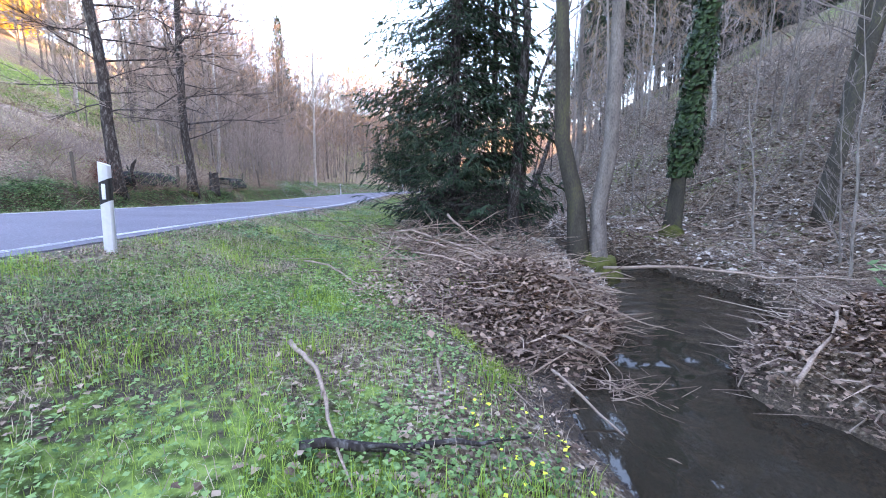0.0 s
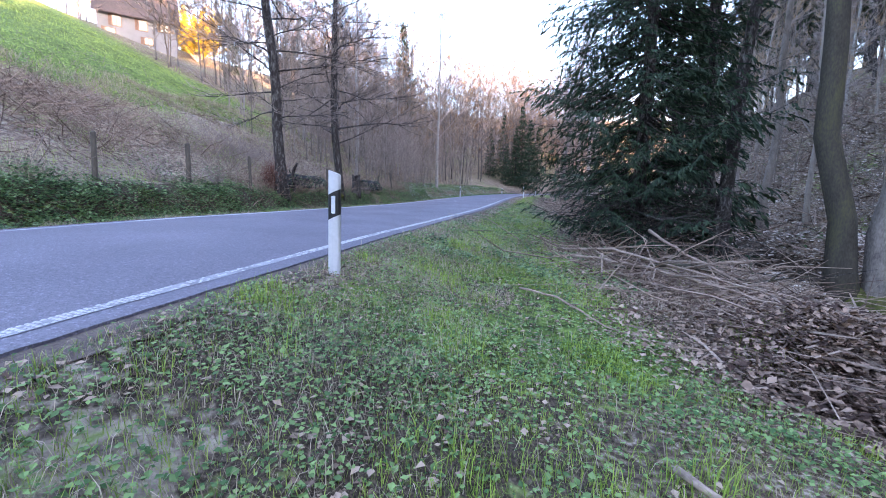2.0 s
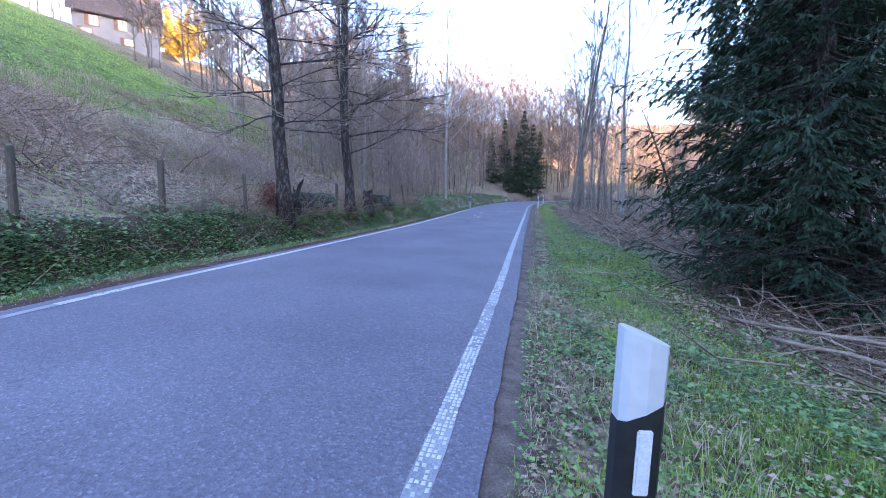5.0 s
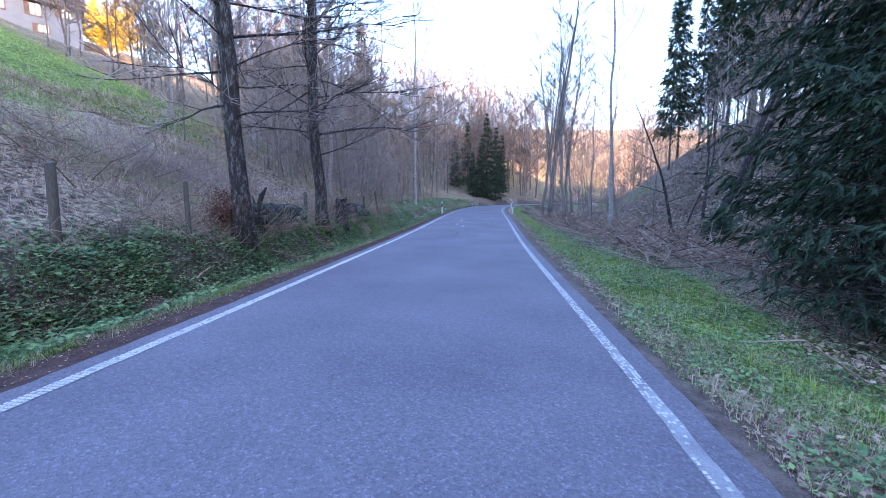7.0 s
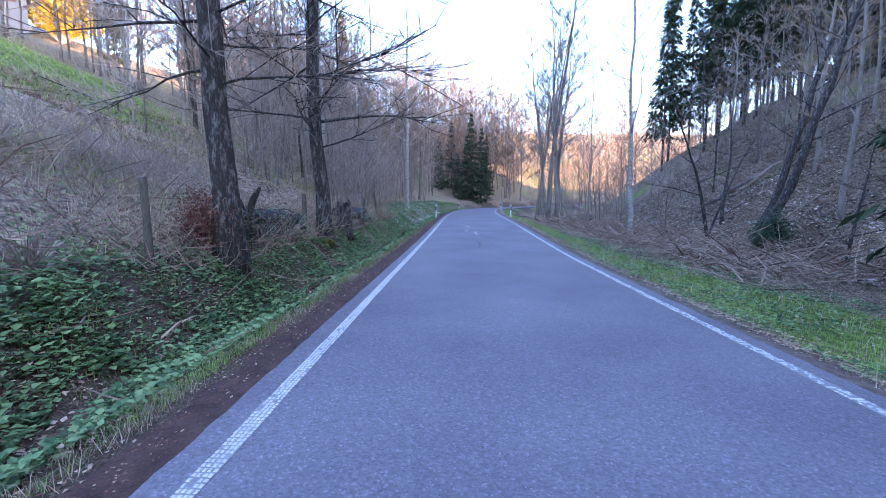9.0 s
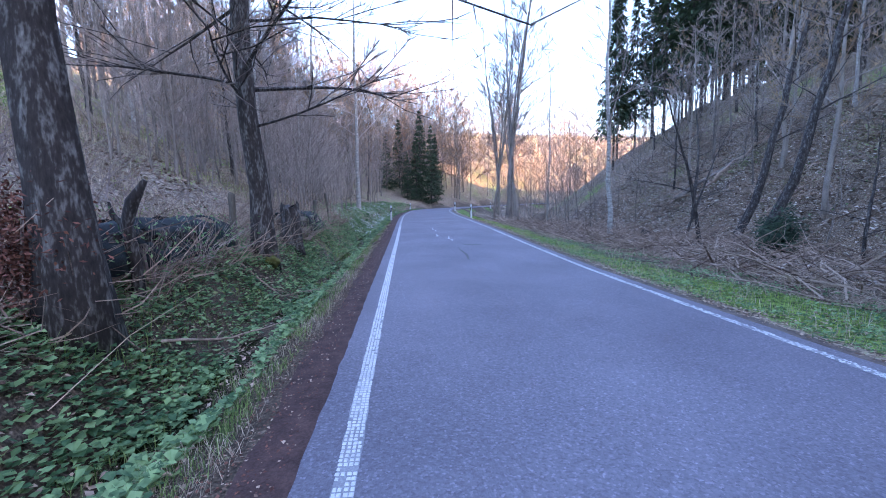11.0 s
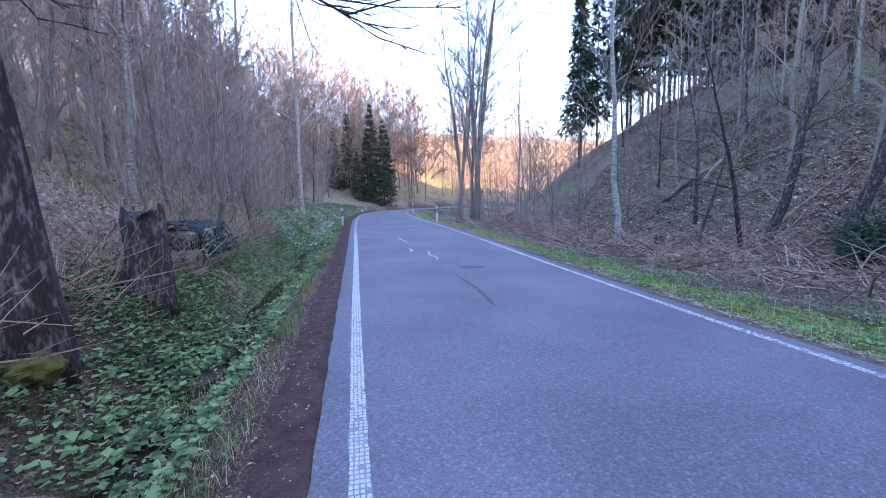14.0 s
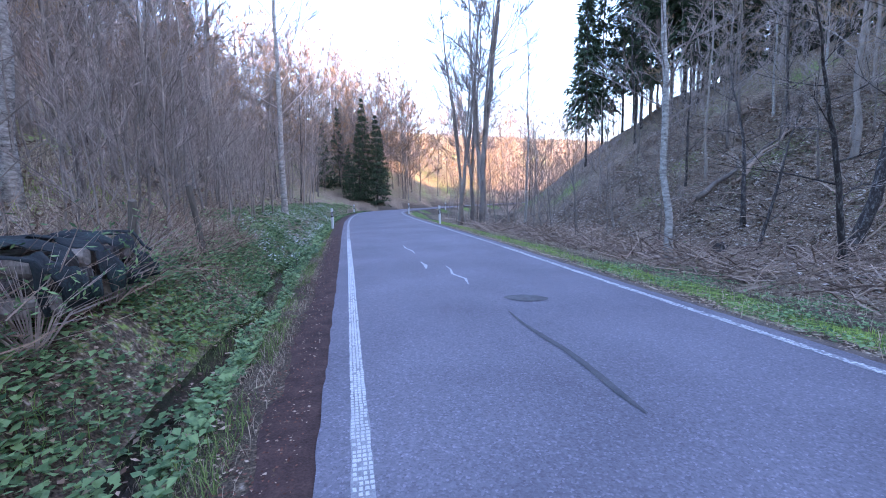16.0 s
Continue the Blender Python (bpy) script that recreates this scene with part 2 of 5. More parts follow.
def road_tilt(w):
    """Cross fall of the road towards the stream, per metre."""
    return np.interp(w, [-60, 0, 8, 20, 31, 38, 60], [-0.03, -0.039, -0.033, -0.023, 0.0, 0.004, 0.0])


def valley_z(w):
    """Height of the valley floor away from the road."""
    return np.interp(w, [-60, 5, 20, 40, 62, 80, 130, 180], [-0.5, -0.06, 0.0, 0.08, 0.32, 0.6, 2.0, 4.0])


def road_top(u, w):
    return road_z(w) + road_tilt(w) * u + 0.03 * (1 - (u / 2.55) ** 2)


def wave(x, y, s, seed):
    """Cheap smooth noise, about -1 to 1."""
    r = np.random.RandomState(seed)
    z = np.zeros_like(x)
    for i in range(7):
        a, f, p = r.uniform(0, 6.28), s * r.uniform(0.6, 2.2), r.uniform(0, 6.28)
        z += np.sin((x * math.cos(a) + y * math.sin(a)) * f + p + 1.3 * np.sin((x * math.sin(a) - y * math.cos(a)) * f * 0.7 + p)) / 7
    return z * 1.7


def lie(x, y):
    """Ground height and its masks: returns z, u, w, stream distance."""
    x, y = np.asarray(x, float).ravel(), np.asarray(y, float).ravel()
    u, w = along(ROAD, x, y)
    v, vy = along(STREAM, x, y)
    v = np.sign(v) * np.maximum(np.abs(v) - stream_half(vy) + 0.9, 0)
    away = np.where(u < 0, smooth01(5, 12, -u), smooth01(3.2, 7.5, u))
    zr = (road_z(w) + road_tilt(w) * np.clip(u, -2.6, 2.6)) * (1 - away) + valley_z(w) * away
    u = u - 0.15 * np.clip(u / 2, -1, 1)
    # road bed and left bank
    ditch = smooth01(11, 14.5, w) * (1 - smooth01(32, 40, w))
    left = np.interp(-u, [0, 2.35, 2.8, 3.1, 3.3, 3.68, 3.95, 4.25, 4.6, 5.2, 42, 60, 400], [-0.03, -0.03, -0.05, -0.13, -0.2, -0.21, -0.01, 0.36, 0.56, 0.75, 17.8, 25.0, 88])
    left -= ditch * 0.05 * np.exp(-((u + 3.48 + 0.13 * np.sin(w * 1.15) + 0.07 * np.sin(w * 2.9)) / (0.4 + 0.1 * np.sin(w * 1.7 + 1))) ** 2)
    # right: meadow near the start, low flat further on, then the steep wooded hill
    near = 1 - smooth01(9.0, 15.0, y)
    mead = np.interp(u, [0, 2.35, 2.65, 2.95, 4, 5.5, 7.2, 9, 14], [-0.03, -0.03, -0.05, -0.1, -0.36, -0.74, -1.02, -1.12, -1.0])
    flat = np.interp(u, [0, 2.35, 3.0, 4.2, 6.5, 10, 14], [-0.03, -0.03, -0.12, -0.25, -0.5, -0.55, -0.6])
    right = mead * near + flat * (1 - near)
    foot = 13.4 - 1.0 * smooth01(12, 24, y)
    slope = 0.6 + 0.13 * smooth01(12, 28, y)
    h = np.maximum(u - foot, 0)
    right += np.where(h < 18, slope * (np.sqrt(h * h + 1) - 1), slope * (np.sqrt(18 * 18 + 1) - 1) + 0.22 * (h - 18))
    # the stream's bed and its cut banks
    cut = np.interp(np.abs(v), [0, 0.65, 0.92, 1.2, 1.85], [1.0, 1.0, 0.72, 0.3, 0.0])
    bed = -1.75 + 0.012 * np.clip(y - 8, 0, 60)
    right = right * (1 - cut) + np.minimum(bed, right) * cut
    # a mud shelf and heaps of flood debris on the banks
    right += 0.36 * np.exp(-(((x - 1.25) / 1.0) ** 2 + ((y - 5.7) / 1.1) ** 2)) * (v < 0)
    right += 0.35 * np.exp(-(((x - 4.3) / 0.9) ** 2 + ((y - 3.8) / 1.0) ** 2)) * (v > 0)
    right += 0.3 * np.exp(-(((x - 1.75) / 0.35) ** 2 + ((y - 3.75) / 0.3) ** 2))
    shelf = smooth01(0.15, 0.9, x + 0.55 * (y - 3.6)) * np.exp(-((y - 3.6) / 1.5) ** 2) * (v < -0.6)
    right = right * (1 - shelf) + np.minimum(right, -1.36) * shelf
    z = zr + np.where(u < 0, left, right)
    far = smooth01(2.6, 4.5, np.abs(u)) * (1 - cut * (u > 0))
    z = z + far * (0.05 * wave(x, y, 1.4, 3) + 0.03 * wave(x, y, 4.5, 4)) + smooth01(6, 16, np.abs(u)) * ((0.25 * wave(x, y, 0.45, 5) + 0.13 * wave(x, y, 1.4, 8)) + 0.9 * smooth01(25, 60, np.abs(u)) * wave(x, y, 0.07, 6))
    return z, u, w, v


def ground_z(x, y):
    return float(lie([x], [y])[0][0])


# ---- ground: one sheet to the horizon ----
def axis(lo, hi, fine, out):
    core = list(np.arange(lo, hi + fine / 2, fine))
    step, a, b = fine, core[0], core[-1]
    while b < out[1] or a > out[0]:
        step *= 1.13
        if b < out[1]:
            b += step
            core.append(b)
        if a > out[0]:
            a -= step
            core.insert(0, a)
    return np.array(core)


def ground_material():
    m = bpy.data.materials.new("ground_soil_grass")
    m.use_nodes = True
    n, l = m.node_tree.nodes, m.node_tree.links
    b = n["Principled BSDF"]
    geo = n.new("ShaderNodeTexCoord")

    def noise_tex(scale, detail=6):
        t = n.new("ShaderNodeTexNoise")
        t.inputs["Scale"].default_value, t.inputs["Detail"].default_value = scale, detail
        l.new(geo.outputs["Object"], t.inputs["Vector"])
        return t.outputs[0]

    def ramp(src, stops):
        r = n.new("ShaderNodeValToRGB")
        e = r.color_ramp.elements
        e[0].position, e[0].color = stops[0][0], (*stops[0][1], 1)
        e[1].position, e[1].color = stops[-1][0], (*stops[-1][1], 1)
        for p, c in stops[1:-1]:
            x = e.new(p)
            x.color = (*c, 1)
        l.new(src, r.inputs[0])
        return r.outputs[0]

    def mixed(fac, a, c):
        x = n.new("ShaderNodeMix")
        x.data_type = "RGBA"
        l.new(fac, x.inputs[0])
        l.new(a, x.inputs[6])
        l.new(c, x.inputs[7])
        return x.outputs[2]

    fine, mid, broad = noise_tex(55), noise_tex(9), noise_tex(0.9)
    soil = ramp(fine, [(0.3, (0.035, 0.026, 0.02)), (0.55, (0.1, 0.075, 0.055)), (0.75, (0.2, 0.15, 0.11))])
    litter = ramp(noise_tex(24), [(0.36, (0.055, 0.036, 0.025)), (0.48, (0.165, 0.115, 0.08)), (0.57, (0.27, 0.2, 0.145)), (0.66, (0.48, 0.39, 0.32))])
    green = ramp(mid, [(0.36, (0.05, 0.068, 0.022)), (0.5, (0.11, 0.165, 0.042)), (0.64, (0.22, 0.31, 0.08))])
    straw = ramp(mid, [(0.36, (0.1, 0.078, 0.06)), (0.5, (0.27, 0.21, 0.165)), (0.64, (0.5, 0.41, 0.33))])
    col = n.new("ShaderNodeVertexColor")
    col.layer_name = "cover"
    sep = n.new("ShaderNodeSeparateColor")
    l.new(col.outputs[0], sep.inputs[0])

    def soft_mask(channel):
        a = n.new("ShaderNodeMath")
        a.operation = "ADD"
        l.new(sep.outputs[channel], a.inputs[0])
        s = n.new("ShaderNodeMath")
        s.operation = "MULTIPLY_ADD"
        s.inputs[1].default_value, s.inputs[2].default_value = 1.6, -0.8
        l.new(mid, s.inputs[0])
        l.new(s.outputs[0], a.inputs[1])
        r = n.new("ShaderNodeMapRange")
        r.inputs[1].default_value, r.inputs[2].default_value = 0.35, 0.65
        l.new(a.outputs[0], r.inputs[0])
        return r.outputs[0]

    c = mixed(soft_mask(1), soil, litter)
    c = mixed(soft_mask(2), c, straw)
    c = mixed(soft_mask(0), c, green)
    var = n.new("ShaderNodeHueSaturation")
    br = n.new("ShaderNodeMapRange")
    br.inputs[1].default_value, br.inputs[2].default_value, br.inputs[3].default_value, br.inputs[4].default_value = 0.3, 0.7, 0.75, 1.2
    l.new(broad, br.inputs[0])
    l.new(br.outputs[0], var.inputs["Value"])
    l.new(c, var.inputs["Color"])
    l.new(var.outputs[0], b.inputs["Base Color"])
    b.inputs["Roughness"].default_value = 0.95
    b.inputs["Specular IOR Level"].default_value = 0.15
    bp = n.new("ShaderNodeBump")
    bp.inputs["Strength"].default_value, bp.inputs["Distance"].default_value = 0.9, 0.05
    l.new(noise_tex(22), bp.inputs["Height"])
    l.new(bp.outputs[0], b.inputs["Normal"])
    return m


def cover(x, y, z, u, w, v):
    """How much green, leaf litter and straw lie on the ground."""
    n1, n2 = wave(x, y, 0.8, 11), wave(x, y, 2.3, 12)
    green = np.zeros_like(x)
    right = u > 0
    mead = smooth01(2.5, 3.3, u) * (1 - smooth01(-1.1, -0.4, x - np.interp(y, [-5, 3, 5, 9, 12, 60], [1.6, 0.6, 0.3, -0.9, -1.6, -1.6]))) * (1 - smooth01(11, 17, y))
    wide = 5.6 - 1.4 * smooth01(15, 24, y)
    strip = smooth01(2.8, 3.3, u + 0.2 * n2) * (1 - smooth01(wide - 0.6, wide + 0.4, u + 0.4 * n1)) * smooth01(7, 11, y)
    green = np.where(right, np.maximum(mead * (0.5 + 0.35 * wave(x, y, 1.3, 16)), strip * 0.95), 0)
    green = np.where(~right & (-u > 2.8) & (-u < 5.2), 0.12 + 0.3 * n1, green)
    lawn = smooth01(11.5, 15, -u + 1.5 * n1) * (1 - smooth01(30, 38, w))
    green = np.where(~right & (-u >= 5.2), np.maximum(lawn * 0.95, 0.28 + 0.22 * n1), green)
    green = np.where(right & (u > 11), 0.12 + 0.42 * wave(x, y, 0.55, 14), green)
    litter = np.where(right, smooth01(3.8, 5.6, u) * (0.7 + 0.35 * wave(x, y, 0.7, 15)), 0.25 + 0.5 * smooth01(20, 26, w))
    litter = np.where(~right & (-u < 3.3), 0.15, litter)
    straw = np.where(~right & (-u > 5.0) & (w < 26), 0.75 + 0.25 * n2, 0.1)
    straw = np.where(right & (u > 2.3) & (u < 3.6), 0.55 + 0.4 * n2, straw)
    wet = (np.abs(v) < 1.7) & right
    for a in (green, straw):
        a[wet] *= 0.2
    litter[wet & (np.abs(v) < 1.2)] *= 0.3
    return green, litter, straw


gx, gy = axis(-17, 9, 0.13, (-700, 700)), axis(-2.5, 30, 0.15, (-300, 900))
GX, GY = np.meshgrid(gx, gy)
GZ, GU, GW, GV = lie(GX, GY)
nx, ny = len(gx), len(gy)
idx = np.arange(nx * ny).reshape(ny, nx)
quads = np.stack([idx[:-1, :-1], idx[:-1, 1:], idx[1:, 1:], idx[1:, :-1]], -1).reshape(-1, 4)
ground_me = bpy.data.meshes.new("ground")
ground_me.from_pydata(np.stack([GX.ravel(), GY.ravel(), GZ], -1), [], quads)
ground_me.materials.append(ground_material())
ground_me.polygons.foreach_set("use_smooth", [True] * len(ground_me.polygons))
cg, cl, cs = cover(GX.ravel(), GY.ravel(), GZ, GU, GW, GV)
att = ground_me.color_attributes.new("cover", "FLOAT_COLOR", "POINT")
att.data.foreach_set("color", np.stack([cg, cl, cs, np.ones_like(cg)], -1).astype(np.float32).ravel())
tagged(new("ground", ground_me), "valley ground with patchy grass, leaf litter and soil", "ground", kind="structure")


# ---- road ----
def ribbon(name, material, line, u0, u1, lift, thick=0.0, w0=-1e9, w1=1e9, step=1, ragged=0.0, label="", category="road", cuts=1, parent=None, seed=0, drape=False):
    """A strip along the road between two side offsets, lying on its surface."""
    V, F = [], []
    r = random.Random(seed)
    pts = [p for p in line[::step] if w0 <= p[1] <= w1]
    n = len(pts)
    for i, p in enumerate(pts):
        d = pts[min(i + 1, n - 1)] - pts[max(i - 1, 0)]
        d = d / np.linalg.norm(d)
        nrm = np.array((d[1], -d[0]))
        for k in range(cuts + 1):
            u = u0 + (u1 - u0) * k / cuts
            u += r.uniform(-ragged, ragged) if k in (0, cuts) else 0
            q = p + nrm * u
            V.append((q[0], q[1], float(road_top(u, p[1])) + lift))
    if drape:
        zz = lie([p[0] for p in V], [p[1] for p in V])[0]
        V = [(p[0], p[1], float(z) + lift) for p, z in zip(V, zz)]
    m = cuts + 1
    for i in range(n - 1):
        for k in range(cuts):
            F.append((i * m + k, i * m + k + 1, (i + 1) * m + k + 1, (i + 1) * m + k))
    if thick:
        for e in (0, cuts):
            base = len(V)
            for i in range(n):
                x, y, z = V[i * m + e]
                V += [(x, y, z), (x, y, z - thick)]
            for i in range(n - 1):
                q = (base + 2 * i, base + 2 * i + 2, base + 2 * i + 3, base + 2 * i + 1)
                F.append(q if e == 0 else q[::-1])
    ob = new(name, mesh_of(name, V, F, material, True))
    ob.parent = parent
    return tagged(ob, label, category if not parent else "", kind="structure" if not parent else "")


FINE_ROAD = spline(ROAD_KNOTS, 0.16)
FINE_ROAD = np.concatenate([FINE_ROAD[FINE_ROAD[:, 1] < -8][::12], FINE_ROAD[(FINE_ROAD[:, 1] >= -8) & (FINE_ROAD[:, 1] < 48)], FINE_ROAD[FINE_ROAD[:, 1] >= 48][::8]])
road = ribbon("road", M["asphalt"], FINE_ROAD, -2.46, 2.47, 0.0, 0.09, ragged=0.01, cuts=8, label="narrow grey asphalt country road with worn surface", seed=1)


SOIL = mat("red_brown_soil", (0.026, 0.013, 0.012), (0.1, 0.056, 0.05), 6.0, 0.95, 1.0, 60)
EDGE_SOIL = mat("edge_soil", (0.045, 0.032, 0.028), (0.2, 0.155, 0.13), 7.0, 0.95, 1.0, 70)
for side in (-1, 1):
    ribbon("soil_strip", SOIL if side < 0 else EDGE_SOIL, FINE_ROAD, side * 2.4, side * 2.82, 0.012, w0=-6, w1=70, ragged=0.05, cuts=3, drape=True, label="bare red-brown soil along the asphalt edge", category="soil strip", seed=5 + side)
    ribbon("edge_line", M["line"], FINE_ROAD, side * 2.14, side * 2.26, 0.004, w0=-20, w1=120, ragged=0.008, label="worn white painted edge line", category="road marking", seed=8 + side)


def line_studs(side, y0, y1, wear, seed):
    """Raised white pads of the profiled edge marking, thinned out where traffic has worn them off."""
    R = np.random.RandomState(seed)
    V, F = [], []
    y = y0
    while y < y1:
        for k in range(4):
            u = side * (2.155 + 0.03 * k + R.uniform(-0.003, 0.003))
            if R.rand() < wear(y):
                continue
            x = float(np.interp(y, ROAD[:, 1], ROAD[:, 0])) + u
            z = float(road_top(u, y)) + 0.004
            a, c = R.uniform(0.009, 0.0125), R.uniform(0.011, 0.016)
            b = len(V)
            V += [(x - a, y - c, z), (x + a, y - c, z), (x + a, y + c, z), (x - a, y + c, z), (x - a * 0.6, y - c * 0.6, z + 0.005), (x + a * 0.6, y - c * 0.6, z + 0.005), (x + a * 0.6, y + c * 0.6, z + 0.005), (x - a * 0.6, y + c * 0.6, z + 0.005)]
            F += [(b + 4, b + 5, b + 6, b + 7), (b, b + 1, b + 5, b + 4), (b + 1, b + 2, b + 6, b + 5), (b + 2, b + 3, b + 7, b + 6), (b + 3, b, b + 4, b + 7)]
        y += 0.04
    tagged(new("line_studs", mesh_of("line_studs", V, F, M["stud"])), "small raised white pads of the worn edge marking", "road marking", kind="stuff")


line_studs(-1, 7.0, 34, lambda y: 0.08, 3)
line_studs(1, 0.5, 30, lambda y: 0.5 + 0.4 * math.sin(y * 1.7) * (y < 9), 4)


# ---- water ----
def water_material(name, colour, clear, scale):
    m = bpy.data.materials.new(name)
    m.use_nodes = True
    n, l = m.node_tree.nodes, m.node_tree.links
    b = n["Principled BSDF"]
    b.inputs["Base Color"].default_value = (*colour, 1)
    b.inputs["Roughness"].default_value = 0.04
    b.inputs["IOR"].default_value = 1.4
    b.inputs["Specular IOR Level"].default_value = 1.0
    tc, nz = n.new("ShaderNodeTexCoord"), n.new("ShaderNodeTexNoise")
    mp = n.new("ShaderNodeMapping")
    mp.inputs["Scale"].default_value = (1.0, 0.55, 1.0)
    l.new(tc.outputs["Object"], mp.inputs[0])
    l.new(mp.outputs[0], nz.inputs["Vector"])
    nz.inputs["Scale"].default_value, nz.inputs["Detail"].default_value = scale, 3
    bp = n.new("ShaderNodeBump")
    bp.inputs["Strength"].default_value, bp.inputs["Distance"].default_value = 0.12, 0.05
    l.new(nz.outputs[0], bp.inputs["Height"])
    l.new(bp.outputs[0], b.inputs["Normal"])
    tr, ms = n.new("ShaderNodeBsdfTransparent"), n.new("ShaderNodeMixShader")
    tr.inputs[0].default_value = (0.75, 0.62, 0.45, 1)
    ms.inputs[0].default_value = clear
    l.new(b.outputs[0], ms.inputs[1])
    l.new(tr.outputs[0], ms.inputs[2])
    l.new(ms.outputs[0], n["Material Output"].inputs[0])
    return m


def water_strip(name, line, half, level, material, label, category, across=6, chop=None):
    V, F = [], []
    n = len(line)
    for i, p in enumerate(line):
        d = line[min(i + 1, n - 1)] - line[max(i - 1, 0)]
        d = d / np.linalg.norm(d)
        for k in range(across + 1):
            q = p + np.array((d[1], -d[0])) * half(p) * (2 * k / across - 1)
            V.append((q[0], q[1], level(p)))
    if chop:
        A = np.array(V)
        A[:, 2] += chop(A[:, 0], A[:, 1])
        V = A.tolist()
    m = across + 1
    for i in range(n - 1):
        for k in range(across):
            F.append((i * m + k, i * m + k + 1, i * m + k + m + 1, i * m + k + m))
    return tagged(new(name, mesh_of(name, V, F, material, True)), label, category, kind="structure")


def ripples(x, y):
    """Smooth glides, broken by riffles at the narrows and where the stream steps down."""
    rough = np.exp(-((y - 4.5) / 0.55) ** 2) + np.exp(-((y - 9.6) / 0.7) ** 2) + 0.8 * np.exp(-((y - 13.5) / 2.0) ** 2)
    return (0.009 + 0.016 * rough) * wave(x, y, 9, 81) + (0.004 + 0.009 * rough) * wave(x, y, 23, 82) + 0.05 * smooth01(4.2, 4.8, y) + 0.07 * smooth01(9.3, 9.9, y) - 0.05


FINE_STREAM = spline(STREAM_KNOTS, 0.07)
FINE_STREAM = np.concatenate([STREAM[STREAM[:, 1] < -1], FINE_STREAM[(FINE_STREAM[:, 1] >= -1) & (FINE_STREAM[:, 1] < 16)], STREAM[STREAM[:, 1] >= 16]])
water_strip("stream", FINE_STREAM, lambda p: float(stream_half(p[1])) + 0.45, lambda p: -1.5 + 0.012 * max(0.0, p[1] - 8) * (p[1] < 60) + (0.6 if p[1] >= 60 else 0) + 0.02 * max(0, p[1] - 60), water_material("stream_water", (0.03, 0.024, 0.017), 0.1, 5.0), "shallow clear stream over a dark bed", "stream", 30, ripples)
_t = np.gradient(FINE_ROAD, axis=0)
_t /= np.linalg.norm(_t, axis=1)[:, None]
DITCH = (FINE_ROAD + np.stack([_t[:, 1], -_t[:, 0]], -1) * -3.68)[(FINE_ROAD[:, 1] > 13) & (FINE_ROAD[:, 1] < 33)]
water_strip("ditch_water", DITCH, lambda p: 0.4, lambda p: float(road_z(p[1])) - 0.175, water_material("ditch_water", (0.03, 0.024, 0.02), 0.12, 10.0), "thin trickle of water in a roadside ditch", "ditch")


# ---- roadside delineator posts ----
def make_delineator():
    """Rounded-triangle section post with a slanted black band and a reflector."""
    sec = [(-0.06, -0.02), (-0.045, -0.04), (0.0, -0.048), (0.045, -0.04), (0.06, -0.02), (0.06, 0.02), (0.03, 0.062), (0.0, 0.07), (-0.03, 0.062), (-0.06, 0.02)]
    top = [1.08 - 0.045 * (0.5 + (x / 0.12)) for x, y in sec]

    def shell(name, z0, z1, grow, material, slant=0.0):
        V, F = [], []
        k = len(sec)
        for lvl in (0, 1):
            for i, (x, y) in enumerate(sec):
                z = (z0 if lvl == 0 else z1) + slant * (x / 0.12)
                if name == "body" and lvl == 1:
                    z = top[i]
                V.append((x * grow, y * grow, z))
        for i in range(k):
            j = (i + 1) % k
            F.append((i, j, k + j, k + i))
        F.append(tuple(range(k))[::-1])
        F.append(tuple(range(k, 2 * k)))
        return mesh_of(name, V, F, material)

    p = thing("delineator_post", "white plastic roadside delineator post with slanted black band", "delineator post", group="delineators along the road")
    part("body", shell("body", -0.25, 1.08, 1.0, M["post_white"]), p)
    part("band", shell("band", 0.6, 0.86, 1.025, M["post_black"], 0.06), p, "black slanted band")
    part("reflector", bm_mesh("reflector", box_bm(0.04, 0.012, 0.18, 0.004, (0.0, -0.0505, 0.73)), M["reflector"]), p, "pale upright reflector")
    return p


delineator = make_delineator()
DELINEATORS = [(-4.01, 4.9, 12), (-4.1, 42.5, 5), (-10.15, 41.0, -6), (-3.4, 60.0, 15), (-8.7, 66.0, 0), (3.6, 73.6, 40)]
for i, (x, y, rz) in enumerate(DELINEATORS):
    z = ground_z(x, y)
    m = pose(x, y, z, 0, 1.2 if i == 0 else 0.6 * i - 1, rz)
    if i == 0:
        delineator.matrix_basis = m
    else:
        copy_thing(delineator, m)


# ---- trees ----
def two_tone(name, V1, F1, m1, V2, F2, m2):
    """One mesh out of two sets of faces with a material each."""
    me = bpy.data.meshes.new(name)
    o = len(V1)
    me.from_pydata(V1 + V2, [], F1 + [tuple(i + o for i in f) for f in F2])
    me.materials.append(m1)
    me.materials.append(m2)
    me.polygons.foreach_set("material_index", [0] * len(F1) + [1] * len(F2))
    me.update()
    return me


def spike(V, F, p, q, r):
    """A thin three-sided twig from p to its tip q."""
    d = (q - p).normalized()
    a = d.orthogonal().normalized() * r
    b = d.cross(a)
    i = len(V)
    V.extend(tuple(c) for c in (p + a, p - a * 0.5 + b * 0.87, p - a * 0.5 - b * 0.87, q))
    F.extend(((i, i + 1, i + 3), (i + 1, i + 2, i + 3), (i + 2, i, i + 3)))


